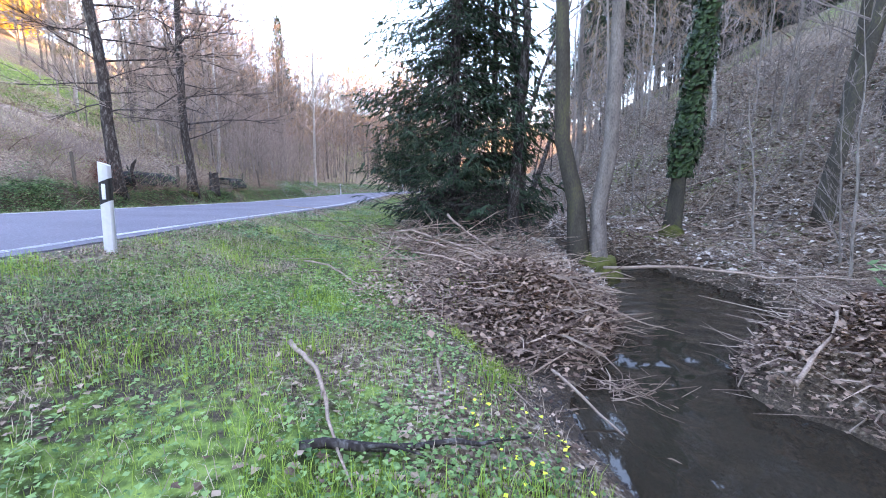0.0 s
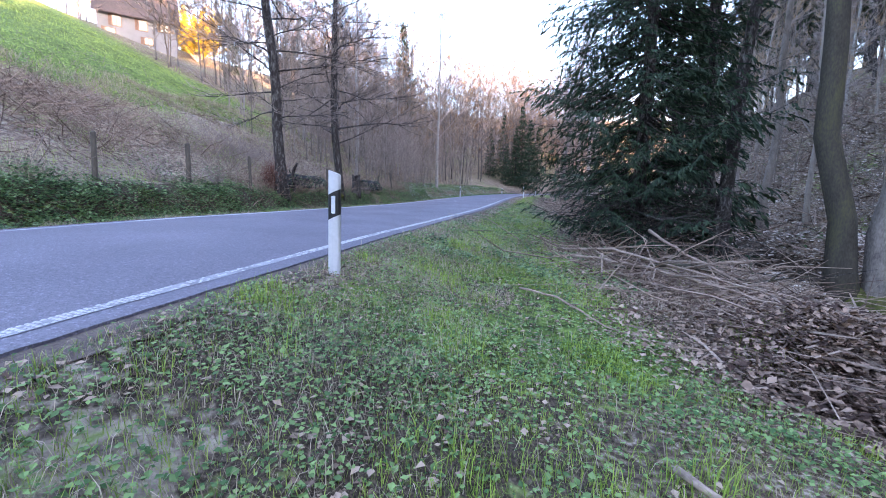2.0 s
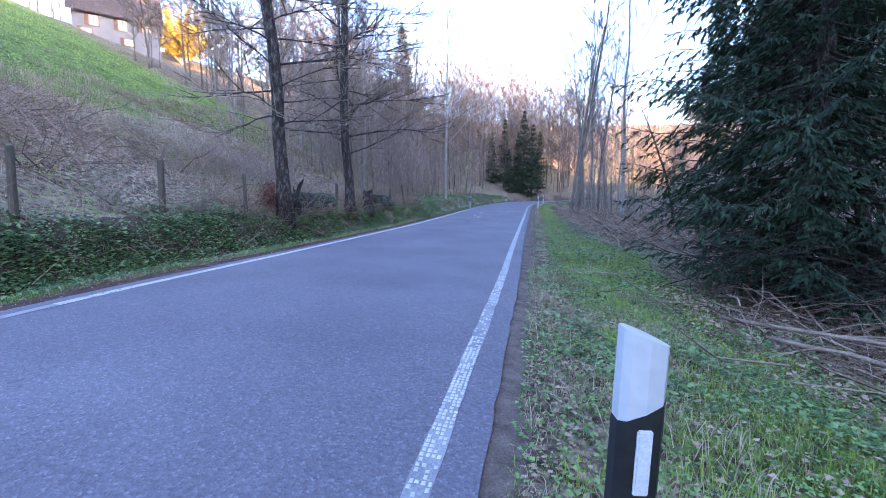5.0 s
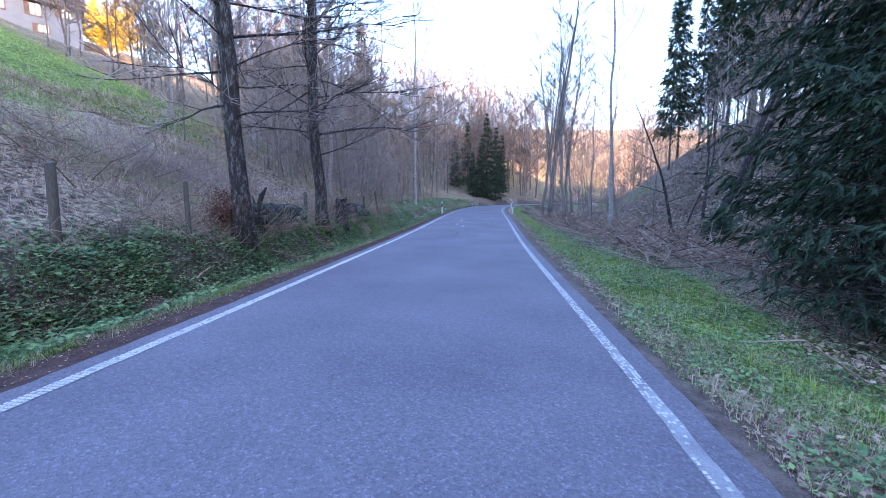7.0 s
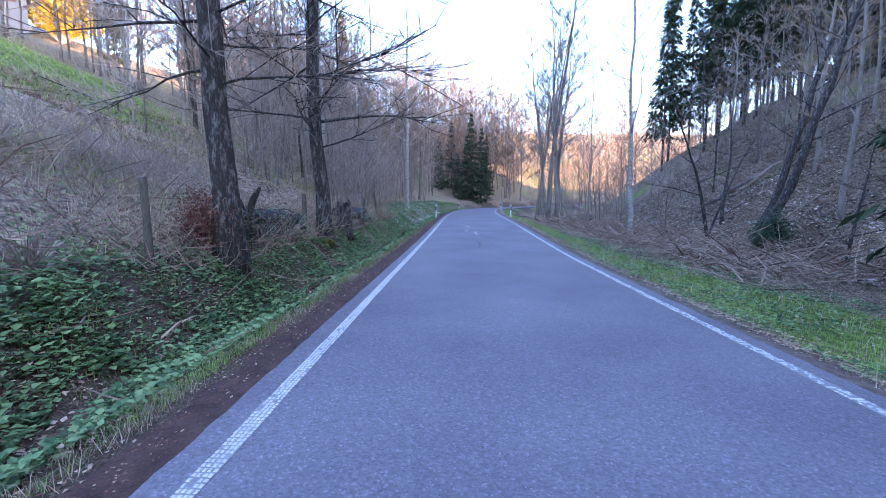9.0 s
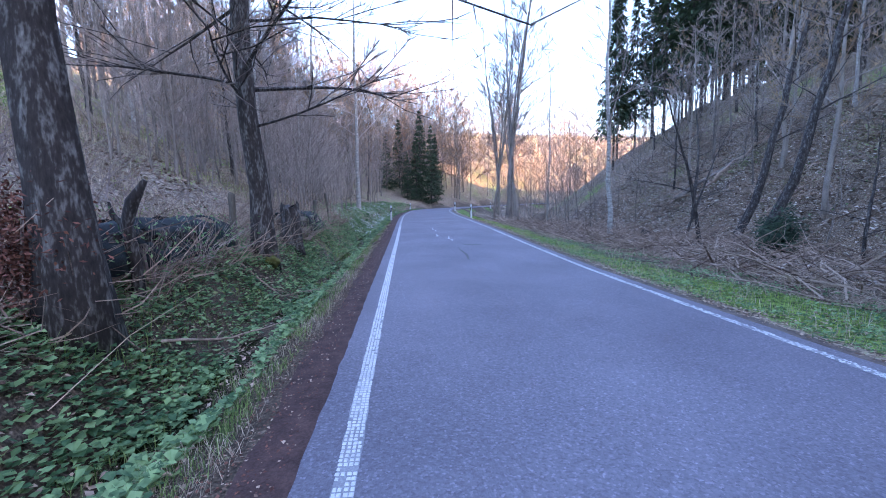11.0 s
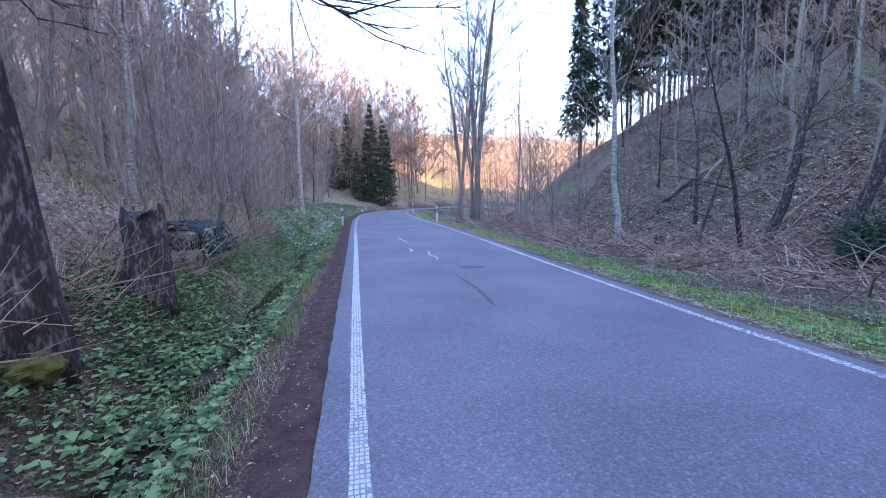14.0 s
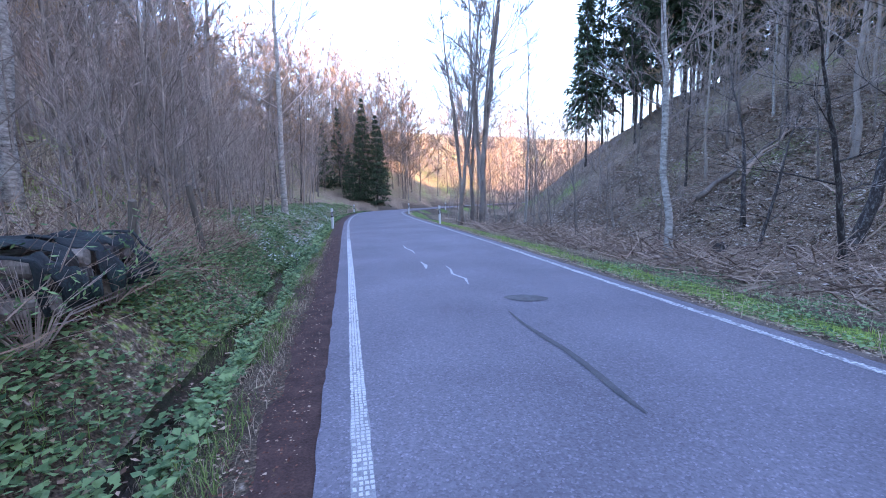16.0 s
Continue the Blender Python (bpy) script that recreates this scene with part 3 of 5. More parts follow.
def grow_tree(seed, height, r0, lean=(0, 0), limb_from=0.25, limbs=26, limb_len=0.28, up=0.5, twigs=6, sub=5, droop=0.0, bark="bark_grey", twig="twig", sides=9, twig_r=0.006, fork=0.0, curve=0.0, limb_sides=4, light=False):
    """Meshes for a leafless tree: trunk, and a crown of limbs and twigs."""
    r = random.Random(seed)
    n = 13
    tp = []
    ox = oy = 0.0
    for i in range(n):
        f = i / (n - 1)
        ox += r.uniform(-1, 1) * height * 0.007
        oy += r.uniform(-1, 1) * height * 0.007
        g = f + curve * f * (f - 1)
        tp.append(Vector((lean[0] * height * g + ox * (i > 1), lean[1] * height * g + oy * (i > 1), height * f - (0.35 if i == 0 else 0))))
    rad = [r0 * ((1 - 0.93 * (i / (n - 1))) ** 0.85) for i in range(n)]
    rad[0] *= 1.5
    pts_t = [tp[0], tp[0].lerp(tp[1], min(0.9, 0.75 / (height / (n - 1))))] + tp[1:]
    rad_t = [rad[0], r0 * 1.1] + rad[1:]
    V, F = [], []
    tube(V, F, pts_t, rad_t, sides, lambda i, k: 1 + 0.1 * math.sin(k * 2.4 + i) + r.uniform(-0.05, 0.05))
    LV, LF, TV, TF = [], [], [], []

    def bent(p, d, length, k, wob, rise):
        pts = [p.copy()]
        for i in range(k):
            d = (d + Vector((r.uniform(-wob, wob), r.uniform(-wob, wob), r.uniform(-wob, wob) + rise))).normalized()
            pts.append(pts[-1] + d * (length / k))
        return pts

    if fork:
        q = fork * (n - 1)
        p = tp[int(q)]
        pts = bent(p, Vector((r.uniform(-0.4, 0.4), r.uniform(-0.4, 0.4), 1)).normalized(), height * (0.95 - fork), 6, 0.08, 0.03)
        rr = r0 * ((1 - 0.93 * fork) ** 0.85) * 0.75
        tube(V, F, pts, [rr * (1 - 0.9 * i / 6) for i in range(7)], sides)
    trunk = mesh_of("trunk", V, F, M[bark], True)
    for j in range(limbs):
        f = limb_from + (0.99 - limb_from) * ((j + r.random()) / limbs)
        q = f * (n - 1)
        i = min(int(q), n - 2)
        p = tp[i].lerp(tp[i + 1], q - i)
        if fork and f > fork and j % 2:
            q = (f - fork) / (1 - fork) * 5.9
            p = pts[int(q)].lerp(pts[int(q) + 1], q % 1)
        rr = r0 * ((1 - 0.93 * f) ** 0.85)
        a = j * 2.4 + r.uniform(-0.5, 0.5)
        d = Vector((math.cos(a), math.sin(a), up + r.uniform(-0.2, 0.25))).normalized()
        length = height * limb_len * (1.05 - 0.75 * f) * r.uniform(0.6, 1.3)
        lp = bent(p, d, length, 5, 0.13, -droop if f < 0.55 else 0.06)
        br = max(0.008, min(rr * 0.4, 0.008 * length + 0.006))
        if light:
            tube(LV, LF, lp[0:6:2] + lp[5:], [br, br * 0.7, br * 0.4, br * 0.2], 3)
        else:
            tube(LV, LF, lp, [br * (1 - 0.8 * t / 5) for t in range(6)], limb_sides)
        for s in range(sub):
            t = r.uniform(0.2, 1.0) * 5
            i2 = min(int(t), 4)
            p2 = lp[i2].lerp(lp[i2 + 1], t - i2)
            d2 = (lp[i2 + 1] - lp[i2]).normalized() + Vector((r.uniform(-1, 1), r.uniform(-1, 1), r.uniform(-0.35, 0.8))) * 0.75
            l2 = length * r.uniform(0.25, 0.55)
            sp = bent(p2, d2.normalized(), l2, 2, 0.2, 0.04)
            if light:
                spike(LV, LF, sp[0], sp[2], max(br * 0.4, twig_r))
            else:
                tube(LV, LF, sp, [max(br * 0.4 * (1 - 0.7 * t / 2), twig_r) for t in range(3)], 3)
            for w in range(twigs):
                t = r.uniform(0.15, 1.0) * 2
                i3 = min(int(t), 1)
                p3 = sp[i3].lerp(sp[i3 + 1], t - i3)
                d3 = (sp[i3 + 1] - sp[i3]).normalized() + Vector((r.uniform(-1, 1), r.uniform(-1, 1), r.uniform(-0.4, 0.9))) * 0.8
                spike(TV, TF, p3, p3 + d3.normalized() * l2 * r.uniform(0.3, 0.75), twig_r)
    return trunk, two_tone("crown", LV, LF, M[bark if bark not in ("birch", "bark_moss") else "twig"], TV, TF, M[twig])


def plant_tree(meshes, name, label, x, y, rz=0.0, s=1.0, group="", sink=0.0, category="tree"):
    t = thing(name, label, category, (x, y, ground_z(x, y) - sink), rz, group)
    t.scale = (s, s, s)
    part("trunk", meshes[0], t)
    tagged(part("crown", meshes[1], t), kind="stuff")
    return t


def make_spruce(seed, height, radius, whorls, per, side_twigs, sprigs, first=0.06, mat_key="needle", sag=0.25, trunk_r=0.16, sprig=0.16, width=0.035, light=False):
    """Trunk, and a crown of sagging boughs with hanging needle sprays."""
    r = random.Random(seed)
    V, F = [], []
    tube(V, F, [(0, 0, -0.3), (0, 0, 0.5), (0.03, 0.02, height * 0.5), (0, 0, height)], [trunk_r * 1.3, trunk_r, trunk_r * 0.6, 0.02], 9)
    trunk = mesh_of("trunk", V, F, M["bark_dark"], True)
    LV, LF, NV, NF = [], [], [], []

    def blade(p, d, L, w):
        wd = d.cross(Vector((r.uniform(-0.7, 0.7), r.uniform(-0.7, 0.7), 1))).normalized() * w
        b = len(NV)
        q = p + d * L * 0.45
        NV.extend(tuple(c) for c in (p, q + wd, p + d * L - Vector((0, 0, 0.12 * L)), q - wd))
        NF.append((b, b + 1, b + 2, b + 3))

    for wl in range(whorls):
        f = first + (1 - first) * ((wl + r.random()) / whorls)
        rad = radius * min(1.0, (1.0 - f) * 1.25 + 0.03) * (0.8 + 0.2 * min(1, f / 0.12))
        for k in range(per):
            a = r.uniform(0, 6.283)
            length = rad * r.uniform(0.5, 1.12)
            z0 = height * f + r.uniform(-0.2, 0.2)
            lift = r.uniform(-0.1, 0.15)
            pts = [Vector((math.cos(a) * length * i / 5, math.sin(a) * length * i / 5, z0 - sag * length * math.sin(i / 5 * 2.4) + lift * length * i / 5)) for i in range(6)]
            if light:
                spike(LV, LF, pts[0], pts[3], 0.03)
            else:
                tube(LV, LF, pts, [0.016 * (1 - 0.8 * i / 5) + 0.003 for i in range(6)], 3)
            side = Vector((-math.sin(a), math.cos(a), 0))
            out = Vector((math.cos(a), math.sin(a), 0))
            for s in range(max(2, int(side_twigs * (0.3 + length / radius)))):
                t = 0.2 + 0.8 * (s + r.random()) / max(2, int(side_twigs * (0.3 + length / radius)))
                t = min(t, 0.99)
                i = min(int(t * 5), 4)
                p = pts[i].lerp(pts[i + 1], t * 5 - i)
                sd = 1 if s % 2 else -1
                d = (side * sd * r.uniform(0.5, 1.0) + out * r.uniform(0.35, 0.9) + Vector((0, 0, r.uniform(-0.7, 0.0)))).normalized()
                L = length * r.uniform(0.16, 0.34) * (1.2 - 0.6 * t)
                for g in range(sprigs):
                    e = (g + r.random()) / sprigs
                    dd = (d + side * r.uniform(-0.7, 0.7) + out * r.uniform(-0.3, 0.6) + Vector((0, 0, r.uniform(-0.8, 0.15)))).normalized()
                    blade(p + d * L * e, dd, sprig * r.uniform(0.7, 1.6), width * r.uniform(0.7, 1.3))
            blade(pts[4], (pts[5] - pts[4]).normalized(), sprig * 1.5, width)
    return trunk, two_tone("crown", LV, LF, M["bark_dark"], NV, NF, M[mat_key])


# the two dark trees by the ditch
tree_a = grow_tree(21, 15, 0.215, (-0.05, 0.0), 0.18, 54, 0.27, 0.14, 8, 8, 0.04, "bark_dark", curve=0.4, twig_r=0.009)
tree_b = grow_tree(22, 16, 0.2, (-0.03, 0.01), 0.14, 58, 0.26, 0.12, 8, 8, 0.04, "bark_dark", twig_r=0.009)
plant_tree(tree_a, "bare_tree", "dark-barked leafless tree with spreading boughs beside the ditch", -11.6, 14.75, 0)
plant_tree(tree_b, "bare_tree", "dark-barked leafless tree with a mossy foot by a fence", -11.6, 19.2, 0)

# spruces by the stream, at the bend and on the hill
spruce_big = make_spruce(31, 20, 2.7, 76, 10, 13, 16, 0.03, sprig=0.1, width=0.017)
spruce_far = make_spruce(32, 17, 2.8, 34, 8, 7, 5, 0.02, "needle_far", sprig=0.36, sag=0.2, width=0.06, light=True)
spruce_tall = [make_spruce(33 + i, 22 + 2 * i, 2.5, 32, 7, 5, 3, 0.22 + 0.12 * i, "needle_far", sprig=0.6, trunk_r=0.15, width=0.1, light=True) for i in range(2)]
# coarse dense spruce, added only to hold back the low sun
spruce_sunblock = make_spruce(36, 22, 3.4, 24, 7, 4, 3, 0.03, "needle_far", sprig=1.1, trunk_r=0.18, width=0.3, light=True)


def plant_spruce(meshes, label, x, y, rz=0.0, s=1.0, group="", sink=0.0):
    return plant_tree(meshes, "spruce_tree", label, x, y, rz, s, group, sink, "spruce tree")


plant_spruce(spruce_big, "large dense green spruce with low sweeping boughs", 0.35, 12.2)
plant_spruce(spruce_far, "dense green spruce standing behind another by the stream", 1.9, 15.4, 130, 0.85)
for i, (x, y, s) in enumerate([(-5.2, 77.5, 0.72), (-6.8, 81, 0.82), (-10.3, 82, 0.68), (-4.0, 86, 0.62), (-9.0, 75, 0.42), (-12.3, 78, 0.52), (-7.6, 77, 0.6)]):
    plant_spruce(spruce_far, "dark spruce at the road's bend", x, y, 70 * i, s, "spruces at the bend")

# trees along the stream
stream_tree = [grow_tree(51, 17, 0.2, (-0.1, 0.02), 0.3, 24, 0.2, 0.6, 5, 4, 0, "bark_moss"), grow_tree(52, 18, 0.18, (-0.08, 0.02), 0.35, 24, 0.2, 0.6, 5, 4, 0, "bark_grey"),
               grow_tree(53, 17, 0.15, (0.01, 0.03), 0.3, 24, 0.2, 0.6, 5, 4, 0, "bark_dark"), grow_tree(54, 15, 0.17, (0.36, 0.03), 0.3, 22, 0.22, 0.7, 5, 4, 0, "bark_dark", curve=0.15),
               grow_tree(55, 17, 0.15, (0.12, 0.03), 0.3, 36, 0.2, 0.8, 8, 6, 0, "bark_grey", fork=0.3, twig_r=0.013)]
plant_tree(stream_tree[0], "bare_tree", "leaning trunk with a mossy foot on the stream bank", 3.22, 9.5, 0, group="trees on the stream bank")
plant_tree(stream_tree[1], "bare_tree", "straight grey trunk with a mossy foot on the stream bank", 3.66, 9.35, 0, group="trees on the stream bank")
plant_tree(stream_tree[2], "bare_tree", "dark straight trunk standing against the spruce", 1.95, 11.4, 0, group="trees on the stream bank")
plant_tree(stream_tree[2], "bare_tree", "dark trunk behind the spruce", 2.9, 14.6, 100, group="trees on the stream bank")
plant_tree(stream_tree[2], "bare_tree", "dark slender trunk leaning over the stream", 3.3, 17.5, 220, 0.9, group="trees on the stream bank")
plant_tree(stream_tree[1], "bare_tree", "grey trunk beyond the stream", 5.9, 18.6, 40, 0.8, group="trees on the stream bank")
plant_tree(stream_tree[3], "bare_tree", "dark leaning tree rising out of a dense bush", 2.9, 24.0, 0, group="leaning trees")
plant_tree(stream_tree[3], "bare_tree", "dark leaning tree at the foot of the hill", 5.3, 28.2, 4, 1.1, group="leaning trees")
for x, y, rz, s in [(-0.6, 45.5, 0, 1.4), (2.0, 52, 80, 1.4), (1.4, 57, 190, 1.2), (-0.6, 51, 300, 1.1), (3.5, 61, 20, 1.35), (5.5, 66, 150, 1.2)]:
    plant_tree(stream_tree[4], "bare_tree", "tall forked leafless tree beside the road", x, y, rz, s, "tall trees by the road")

birches = [grow_tree(71, 17, 0.12, (0.03, 0.02), 0.25, 30, 0.2, 0.8, 8, 5, 0, "birch", sides=8, twig_r=0.009), grow_tree(72, 18, 0.14, (-0.015, 0.03), 0.25, 34, 0.2, 0.8, 8, 5, 0, "birch", sides=8, twig_r=0.011)]
plant_tree(birches[0], "birch_tree", "slender white-barked birch at the verge", 0.75, 30.2, 0, category="birch tree")
plant_tree(birches[0], "birch_tree", "thin leaning birch among brushwood", 3.6, 47.5, 170, 0.9, category="birch tree")
plant_tree(birches[1], "birch_tree", "pale spotted birch beside the road", -12.3, 40.0, 0, category="birch tree")

# mossy leaning pair and crooked small trees at the foot of the hill
moss_pair = grow_tree(91, 13, 0.17, (0.16, 0.05), 0.3, 20, 0.22, 0.7, 5, 4, 0, "bark_moss", curve=0.2)
plant_tree(moss_pair, "bare_tree", "mossy leaning trunk at the foot of the hillside", 8.6, 9.3, 0, group="mossy trees")
plant_tree(moss_pair, "bare_tree", "mossy leaning trunk beside another", 9.1, 9.7, 25, 0.9, "mossy trees")
crooked = [grow_tree(92 + i, 6.5 + i, 0.085, (-0.35 + 0.8 * i, -0.1), 0.25, 11, 0.42, 0.35, 5, 5, 0, "bark_dark", curve=0.5, twig_r=0.006) for i in range(2)]
for x, y, rz, k, s in [(2.6, 26.5, 0, 0, 1.0), (4.6, 30.5, 30, 1, 0.9), (4.4, 22.2, 200, 0, 0.8), (7.0, 33.0, 70, 1, 1.1)]:
    plant_tree(crooked[k], "crooked_tree", "small crooked dark tree with long bare limbs", x, y, rz, s, "crooked trees on the hillside")

# ivy-clad tree
ivy_tree = grow_tree(57, 16, 0.2, (0.11, 0.03), 0.5, 16, 0.2, 0.6, 5, 4, 0, "bark_moss")
ivied = plant_tree(ivy_tree, "ivy_clad_tree", "tree trunk thickly wrapped in dark green ivy", 6.3, 11.3)
ri = random.Random(9)
IV, IF = [], []
for i in range(5200):
    h = 1.6 + 10.5 * ri.random()
    a = ri.uniform(0, 6.283)
    rr = 0.24 + 0.16 * ri.random() + 0.05 * math.sin(h * 3)
    c = Vector((0.11 * h + math.cos(a) * rr, 0.03 * h + math.sin(a) * rr, h))
    n_ = Vector((math.cos(a), math.sin(a), ri.uniform(-0.2, 0.6))).normalized()
    t_ = n_.orthogonal().normalized() * ri.uniform(0.05, 0.085)
    b_ = n_.cross(t_)
    k = len(IV)
    IV.extend(tuple(q) for q in (c + t_, c + b_ * 0.8 + n_ * 0.02, c - t_, c - b_ * 0.8 + n_ * 0.02))
    IF.append((k, k + 1, k + 2, k + 3))
tagged(part("ivy", mesh_of("ivy", IV, IF, M["ivy"]), ivied, "dense glossy ivy leaves"), kind="stuff")

# woods on both slopes
wood = [grow_tree(40 + i, 14 + 1.5 * i, 0.1 + 0.012 * i, (0.02 * (i - 2), 0.01 * i), 0.2, 26, 0.23, 0.65, 8, 5, 0, ("bark_grey", "birch", "bark_grey", "bark_dark", "bark_grey", "bark_grey")[i], ("twig", "twig", "twig_orange", "twig", "twig", "twig_orange")[i], sides=6, twig_r=0.013) for i in range(6)]
wood_far = [grow_tree(80 + i, 15 + 2 * i, 0.085, (0.02 * (i - 1), 0.01), 0.12, 17, 0.26, 0.6, 9, 3, 0, "bark_grey", ("twig", "twig_orange", "twig")[i], sides=5, twig_r=0.03, light=True) for i in range(3)]
sapling = [grow_tree(60 + i, 5 + i, 0.03 + 0.006 * i, (0.08 * (i - 1), 0.05), 0.06, 18, 0.35, 1.2, 6, 3, 0, "bark_grey", "twig", sides=5, twig_r=0.006) for i in range(3)]
rw = random.Random(5)


def road_x(y):
    return float(np.interp(y, ROAD[:, 1], ROAD[:, 0]))


def clear(x, y):
    """Not in the road, the stream or before a house."""
    _, u, _, v = lie([x], [y])
    return abs(u[0]) > 4.7 and abs(v[0]) > 1.2


def strew(meshes, n, xr, yr, smin, smax, name, label, group, category="tree", off_road=None):
    made = 0
    while made < n:
        y = rw.uniform(*yr)
        x = rw.uniform(*xr) if off_road is None else road_x(y) + off_road * rw.uniform(*xr)
        if clear(x, y):
            plant_tree(rw.choice(meshes), name, label, x, y, rw.uniform(0, 360), rw.uniform(smin, smax), group, category=category)
            made += 1


def far_wood(n, xr, yr, smin, smax, label, off_road=None):
    """Distant leafless trees that cannot be told apart, joined into one mesh."""
    V, F, mats, mi = [], [], [], []
    src = []
    for trunk, crown in wood_far:
        for me in (trunk, crown):
            co = np.empty(len(me.vertices) * 3)
            me.vertices.foreach_get("co", co)
            slots = []
            for m in me.materials:
                if m not in mats:
                    mats.append(m)
                slots.append(mats.index(m))
            src.append((co.reshape(-1, 3), [tuple(p.vertices) for p in me.polygons], [slots[p.material_index] for p in me.polygons]))
    made, o = 0, 0
    while made < n:
        y = rw.uniform(*yr)
        x = rw.uniform(*xr) if off_road is None else road_x(y) + off_road * rw.uniform(*xr)
        if not clear(x, y):
            continue
        made += 1
        k = rw.randrange(len(wood_far)) * 2
        s, a = rw.uniform(smin, smax), rw.uniform(0, 6.283)
        rot = np.array(((math.cos(a), math.sin(a), 0), (-math.sin(a), math.cos(a), 0), (0, 0, 1))) * s
        for co, faces, slots in src[k:k + 2]:
            V.append(co @ rot + (x, y, ground_z(x, y)))
            F += [tuple(i + o for i in f) for f in faces]
            mi += slots
            o += len(co)
    me = bpy.data.meshes.new("far_wood")
    me.from_pydata(np.concatenate(V), [], F)
    for m in mats:
        me.materials.append(m)
    me.polygons.foreach_set("material_index", mi)
    tagged(new("far_wood", me), label, "woodland", kind="stuff")


strew(wood, 44, (6.5, 18), (26, 60), 0.4, 0.85, "bare_tree", "slender leafless tree on the wooded slope", "trees on the wooded slope", off_road=-1)
far_wood(190, (9, 32), (34, 85), 0.6, 1.05, "leafless wood covering the steep slope", -1)
far_wood(90, (9, 60), (76, 150), 0.8, 1.3, "leafless wood on the far slope", -1)
far_wood(120, (-25, 3), (86, 118), 0.9, 1.35, "leafless wood rising beyond the bend")
far_wood(90, (-14, 34), (84, 128), 0.3, 0.65, "leafless scrub beyond the bend")
far_wood(115, (46, 85), (30, 110), 0.5, 0.95, "leafless wood on the hill above the houses", -1)
far_wood(80, (4, 75), (100, 165), 0.7, 1.2, "leafless wood closing the far end of the valley")
strew(wood, 46, (7, 26), (12, 75), 0.45, 0.9, "bare_tree", "slender leafless tree on the leaf-strewn hillside", "trees on the hillside")
far_wood(130, (14, 32), (10, 100), 0.22, 0.6, "leafless scrub and trees along the hilltop")
# out of view: added spruces that shade the valley floor
strew([spruce_sunblock], 60, (27, 40), (-85, 10), 0.9, 1.2, "spruce_tree", "unseen dense spruce added to keep the low sun off the valley", "spruces on the hill", "spruce tree")
# out of view: oversized spruces added to put the house in shade
strew([spruce_sunblock], 14, (28, 37), (-14, -2), 1.45, 1.65, "spruce_tree", "unseen oversized spruce added to shade the white house", "spruces on the hill", "spruce tree")
# sun blockers added past the crest, so the hillside trees stay shaded
strew([spruce_sunblock], 54, (42, 56), (4, 74), 0.85, 1.05, "spruce_tree", "dense spruce added behind the crest to block the low sun", "spruces on the hill", "spruce tree")
for i, (x, y, s) in enumerate([(14.5, 57, 0.85), (17, 61, 0.95), (18.5, 54, 0.9), (21, 58, 1.0), (23.5, 52, 0.95), (25, 47, 1.0), (20, 49, 0.8)]):
    plant_spruce(spruce_tall[0], "tall dark spruce on the brow of the hill", x, y, 50 * i, s, "spruces on the hill")
strew(spruce_tall, 48, (19, 36), (27, 64), 0.75, 1.1, "spruce_tree", "tall spruce with a bare lower trunk on the hill", "spruces on the hill", "spruce tree")
strew(sapling, 100, (5.4, 14), (23, 62), 0.6, 1.4, "sapling", "thin leafless sapling in the undergrowth", "saplings on the slope", "sapling", off_road=-1)
strew(sapling, 60, (5.2, 10), (22, 42), 0.45, 0.95, "sapling", "thin leafless sapling among brambles", "saplings on the slope", "sapling", off_road=-1)
strew(sapling, 30, (6.2, 13), (4, 17), 0.4, 1.0, "sapling", "thin leafless sapling above the stream", "saplings on the hillside", "sapling")
strew(sapling, 80, (5.5, 20), (12, 60), 0.45, 1.0, "sapling", "thin leafless sapling on the hillside", "saplings on the hillside", "sapling")
strew(sapling, 22, (7, 13), (34, 66), 0.6, 1.2, "sapling", "thin leafless sapling on the low ground", "saplings by the stream", "sapling", off_road=1)


# ---- things by the fence ----
def fence_post(x, y, h, r, tilt, rz, seed, label):
    q = random.Random(seed)
    V, F = [], []
    tube(V, F, [(0, 0, -0.3), (0, 0, 0.1), (0.01, 0, h * 0.5), (0.0, 0.01, h - 0.02), (0, 0, h)], [r, r, r * 0.95, r * 0.93, r * 0.8], 9, lambda i, k: 1 + q.uniform(-0.07, 0.07))
    ob = new("fence_post", mesh_of("fence_post", V, F, M["wood"]))
    ob.matrix_basis = pose(x, y, ground_z(x, y), 0, tilt, rz)
    return tagged(ob, label, "fence post", "posts of the old fence")


fence_post(-12.3, 11.25, 1.2, 0.07, 1, 0, 1, "thick weathered round wooden fence post")
fence_post(-11.85, 13.35, 1.15, 0.05, -1, 0, 2, "weathered round wooden fence post")
fence_post(-11.95, 18.7, 1.1, 0.06, 3, 90, 3, "grey weathered fence post before a woodpile")
fence_post(-11.75, 26.6, 1.25, 0.05, -7, 10, 4, "leaning dark wooden fence post")
fence_post(-11.9, 24.5, 0.95, 0.05, 5, 10, 5, "short leaning wooden fence post")
fence_post(-12.3, 8.6, 1.15, 0.06, 2, 10, 6, "weathered round wooden fence post")


